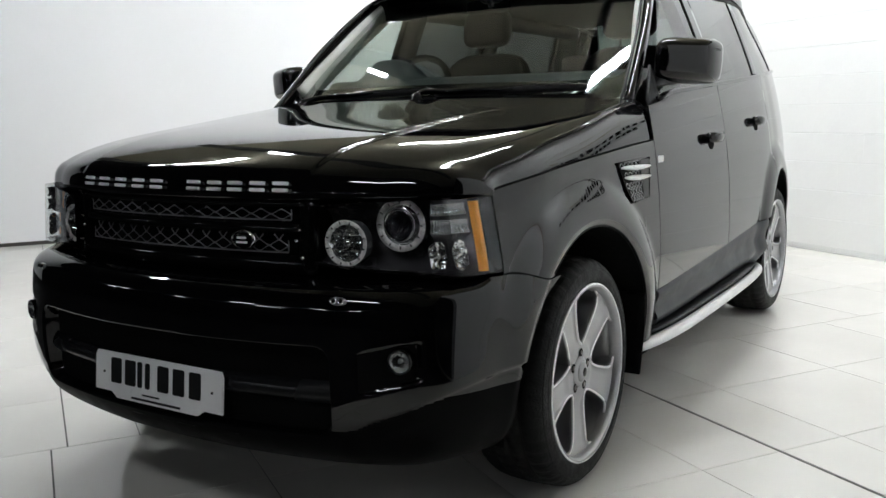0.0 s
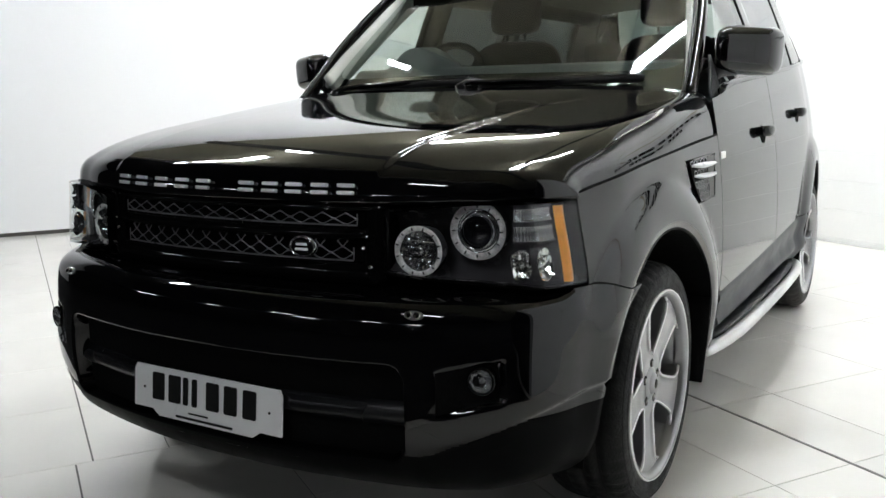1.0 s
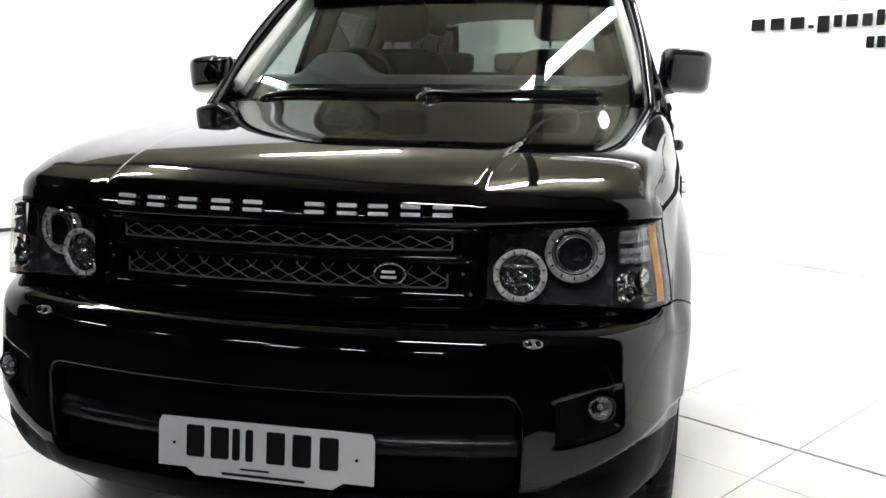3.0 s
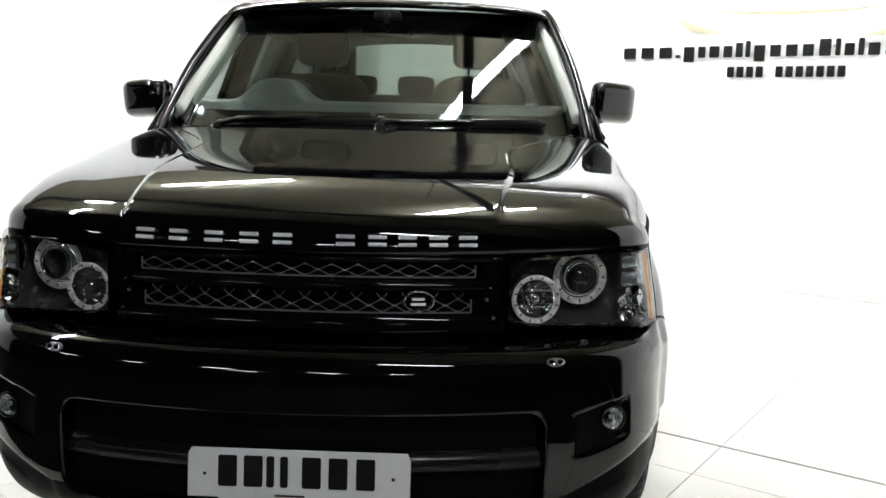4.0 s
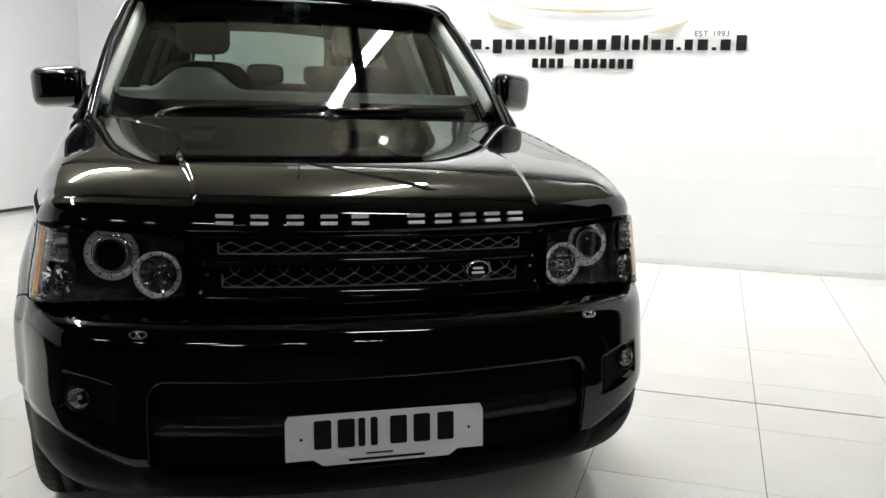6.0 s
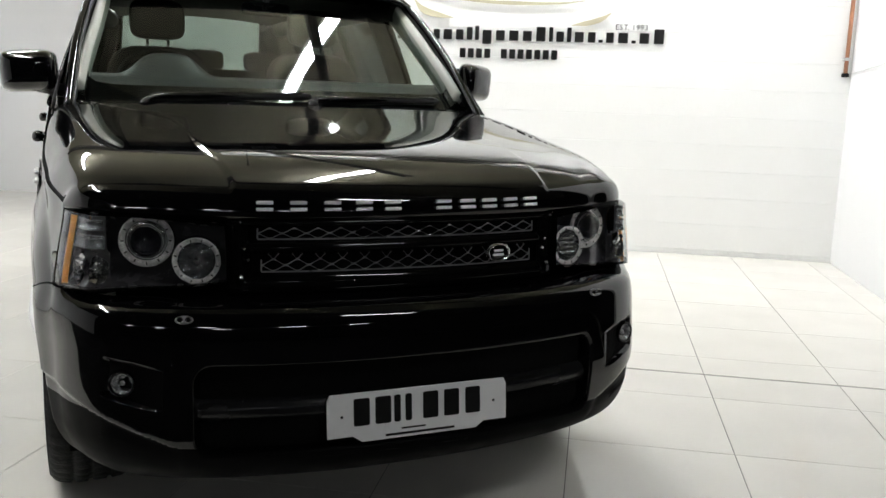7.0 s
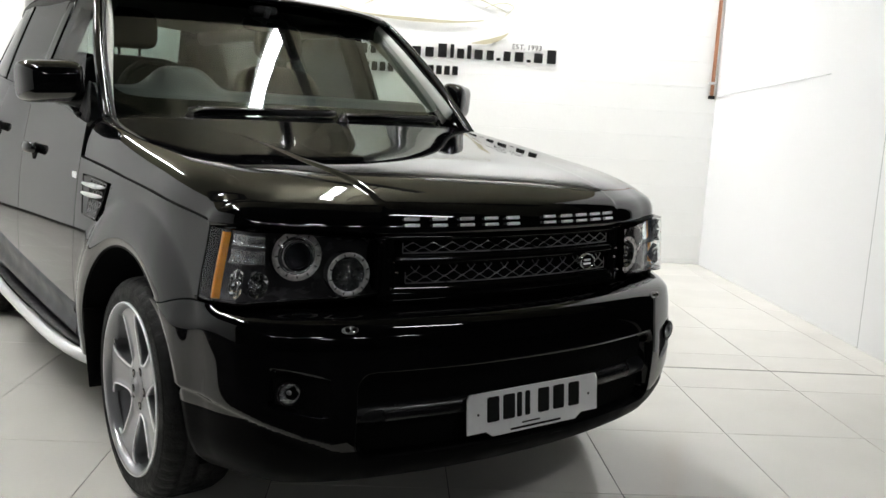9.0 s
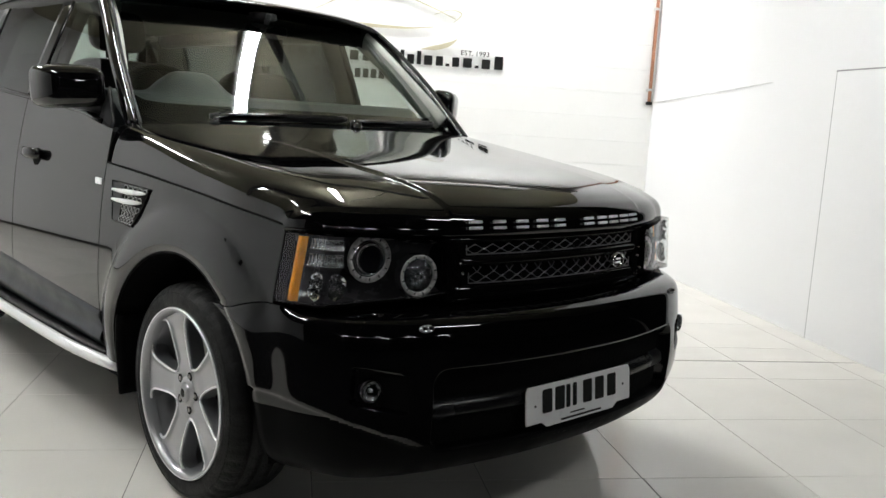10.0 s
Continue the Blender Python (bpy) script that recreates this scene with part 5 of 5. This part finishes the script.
stroke([(-1.190, 2.075), (-1.110, 1.990), (-0.990, 1.950), (-0.840, 1.925)], [0.002, 0.03, 0.022, 0.002])
stroke([(0.480, 1.985), (0.410, 1.940), (0.310, 1.905), (0.160, 1.880)], [0.004, 0.022, 0.02, 0.002])
stroke([(-1.010, 2.130), (-0.790, 2.080), (-0.390, 2.055), (0.010, 2.055), (0.260, 2.080)], [0.004, 0.008, 0.016, 0.01, 0.003])
stroke([(-0.790, 2.160), (-0.490, 2.300), (-0.090, 2.340), (0.210, 2.260), (0.460, 2.160)], [0.002, 0.005, 0.006, 0.005, 0.002])
stroke([(0.260, 2.190), (0.410, 2.240), (0.510, 2.210), (0.440, 2.130)], [0.002, 0.004, 0.004, 0.002])

# ---- pipe, cable and panel on the walls ----
pipe = thing("corner_pipe", "brown copper pipe with clips in the wall corner", "pipe", "", ROOM)
tube("pipe", [(R_WALL - 0.05, S_WALL - 0.03, 1.545), (R_WALL - 0.05, S_WALL - 0.03, CEIL_Z - 0.01)], 0.016, COPPER, pipe, sides=12)
box("pipe_end", R_WALL - 0.075, R_WALL - 0.025, S_WALL - 0.05, S_WALL - 0.004, 1.52, 1.55, INK, pipe, "", 0.006)
for z in (1.66, 2.4, 3.1):
    box("pipe_clip", R_WALL - 0.08, R_WALL - 0.02, S_WALL - 0.052, S_WALL - 0.004, z - 0.012, z + 0.012, WHITEP, pipe, "", 0.004)
cable = tagged(tube("wall_cable", [(R_WALL - 0.012, v, 1.545 + 0.06 * (5.4 - v)) for v in lin(5.4, 3.3, 24)], 0.0035, WHITEP, None, "", 8), "thin grey cable painted over along the wall", "cable")
cable.matrix_basis = ROOM
hatch = tagged(new("wall_panel"), "flush white access panel with its gap's shade painted as grey strips", "panel")
hatch.matrix_basis = ROOM
box("panel_leaf", R_WALL - 0.012, R_WALL - 0.001, 1.5, 2.545, 0.0, 1.715, SMOOTHW, hatch, "", 0.004)
# solid grey strips draw the shadow along the panel's edge
box("panel_gap_shade", R_WALL - 0.008, R_WALL + 0.002, 2.547, 2.555, 0.0, 1.725, GAPM, hatch, "grey strip painted as the shade in the gap")
box("panel_gap_shade", R_WALL - 0.008, R_WALL + 0.002, 1.5, 2.555, 1.717, 1.725, GAPM, hatch, "grey strip painted as the shade in the gap")

# ---- floor tiles ----
TU, TV = 0.61, 0.635
TILE_MESH = {}


def tile_mesh(w, d):
    key = (round(w, 3), round(d, 3))
    if key not in TILE_MESH:
        e, h = 0.0006, 0.0004
        v, f = [], []
        for q, z in ((0, -0.012), (0, -h), (e, 0)):
            v += [(sx * (w / 2 - q), sy * (d / 2 - q), z) for sx, sy in ((-1, -1), (1, -1), (1, 1), (-1, 1))]
        for k in (0, 4):
            f += [(k + i, k + (i + 1) % 4, k + 4 + (i + 1) % 4, k + 4 + i) for i in range(4)]
        f.append((8, 9, 10, 11))
        me = bpy.data.meshes.new("floor_tile")
        me.from_pydata(v, [], f)
        me.materials.append(TILE)
        TILE_MESH[key] = me
    return TILE_MESH[key]


rest_v, rest_f = [], []
GAP = 0.003
u_edges = [0.385 + TU * k for k in range(-13, 15)]
JOINT_V = 1.98
count = 0
for ui in range(len(u_edges) - 1):
    u0, u1 = max(u_edges[ui], L_WALL), u_edges[ui + 1]
    shift = 0.0 if u0 > -1.0 else 0.305
    v_edges = sorted([0.37 + shift + TV * k for k in range(-24, 12)] + ([JOINT_V] if shift == 0.0 else [-0.21]))
    for va, vb in zip(v_edges[:-1], v_edges[1:]):
        if vb - va < 0.02 or va > B_WALL or (va > S_WALL and u0 > -4.2) or (u0 > R_WALL and va > 1.4) or va < -3.7:
            continue
        vb, uu1 = min(vb, S_WALL if u0 > -4.2 else B_WALL), (min(u1, R_WALL) if va > 1.4 else u1)
        if uu1 - u0 < 0.04 or vb - va < 0.04:
            continue
        g0 = GAP / 2 + (0.0065 if abs(va - JOINT_V) < 1e-6 else 0) + (0.003 if abs(va + 0.21) < 0.06 and u0 < 0.2 else 0)
        g1 = GAP / 2 + (0.0065 if abs(vb - JOINT_V) < 1e-6 else 0)
        gu0 = GAP / 2 + (0.003 if abs(u0 - 0.385) < 1e-6 and va < 0.3 else 0)
        w, d = uu1 - u0 - GAP / 2 - gu0, vb - va - g0 - g1
        cx, cy = (u0 + gu0 + uu1 - GAP / 2) / 2, (va + g0 + vb - g1) / 2
        if -4.0 < cx < R_WALL and -2.2 < cy < S_WALL and count < 300:
            ob = new("floor_tile", tile_mesh(w, d))
            ob.parent = floor
            ob.matrix_basis = pose(cx, cy, 0)
            count += 1
        else:
            k = len(rest_v)
            rest_v += [(cx - w / 2, cy - d / 2, 0), (cx + w / 2, cy - d / 2, 0), (cx + w / 2, cy + d / 2, 0), (cx - w / 2, cy + d / 2, 0)]
            rest_v += [(x, y, -0.012) for x, y, _ in rest_v[k:k + 4]]
            rest_f += [(k, k + 1, k + 2, k + 3)] + [(k + i, k + 4 + i, k + 4 + (i + 1) % 4, k + (i + 1) % 4) for i in range(4)]
rest = put_mesh("far_floor_tiles", rest_v, rest_f, TILE, floor, "", False)
tagged(rest, "cream polished floor tiles further off", "", "", "stuff")

# ---- wall blocks ----
BLOCK_MESH = {}


def block_mesh(w):
    key = round(w, 3)
    if key not in BLOCK_MESH:
        h, e, dp = 0.2205, 0.0025, 0.0045
        v, f = [], []
        for q, y in ((0, 0.0), (0, -dp + 0.0015), (e, -dp)):
            v += [(sx * w / 2, y, sz * (h / 2 - q)) for sx, sz in ((-1, -1), (1, -1), (1, 1), (-1, 1))]
        for k in (0, 4):
            f += [(k + i, k + (i + 1) % 4, k + 4 + (i + 1) % 4, k + 4 + i) for i in range(4)]
        f.append((8, 9, 10, 11))
        me = bpy.data.meshes.new("wall_block")
        me.from_pydata(v, [], f)
        me.materials.append(BLOCK)
        BLOCK_MESH[key] = me
    return BLOCK_MESH[key]


def blocks(wall, a0, a1, place, near):
    made = 0
    v, f = [], []
    for row in range(-1, 16):
        z = 0.04 + 0.225 * row - 0.1125 + 0.225
        if z < 0:
            continue
        a = a0 + (0.225 if row % 2 else 0.0) - 0.45
        while a < a1:
            b0, b1 = max(a, a0), min(a + 0.45, a1)
            a += 0.45
            if b1 - b0 < 0.05 or z + 0.11 > CEIL_Z:
                continue
            m = place((b0 + b1) / 2, z)
            if near(b0, z) and made < 300:
                ob = new("wall_block", block_mesh(b1 - b0 - 0.0002))
                ob.parent = wall
                ob.matrix_basis = m @ pose(0, -random.random() * 0.0007, 0, random.uniform(-0.05, 0.05), 0, 0)
                made += 1
            else:
                k = len(v)
                w = (b1 - b0 - 0.001) / 2
                v += [m @ Vector(q) for q in ((-w, -0.0035, -0.1105), (w, -0.0035, -0.1105), (w, -0.0035, 0.1105), (-w, -0.0035, 0.1105), (-w, 0, -0.1105), (w, 0, -0.1105), (w, 0, 0.1105), (-w, 0, 0.1105))]
                f += [(k, k + 1, k + 2, k + 3)] + [(k + i, k + 4 + i, k + 4 + (i + 1) % 4, k + (i + 1) % 4) for i in range(4)]
    if v:
        tagged(put_mesh("upper_wall_blocks", v, f, BLOCK, wall, "", False), "white painted blocks further off", "", "", "stuff")


blocks(wall_sign, -4.2, R_WALL, lambda a, z: pose(a, S_WALL + 0.006, z), lambda a, z: z < 2.8)
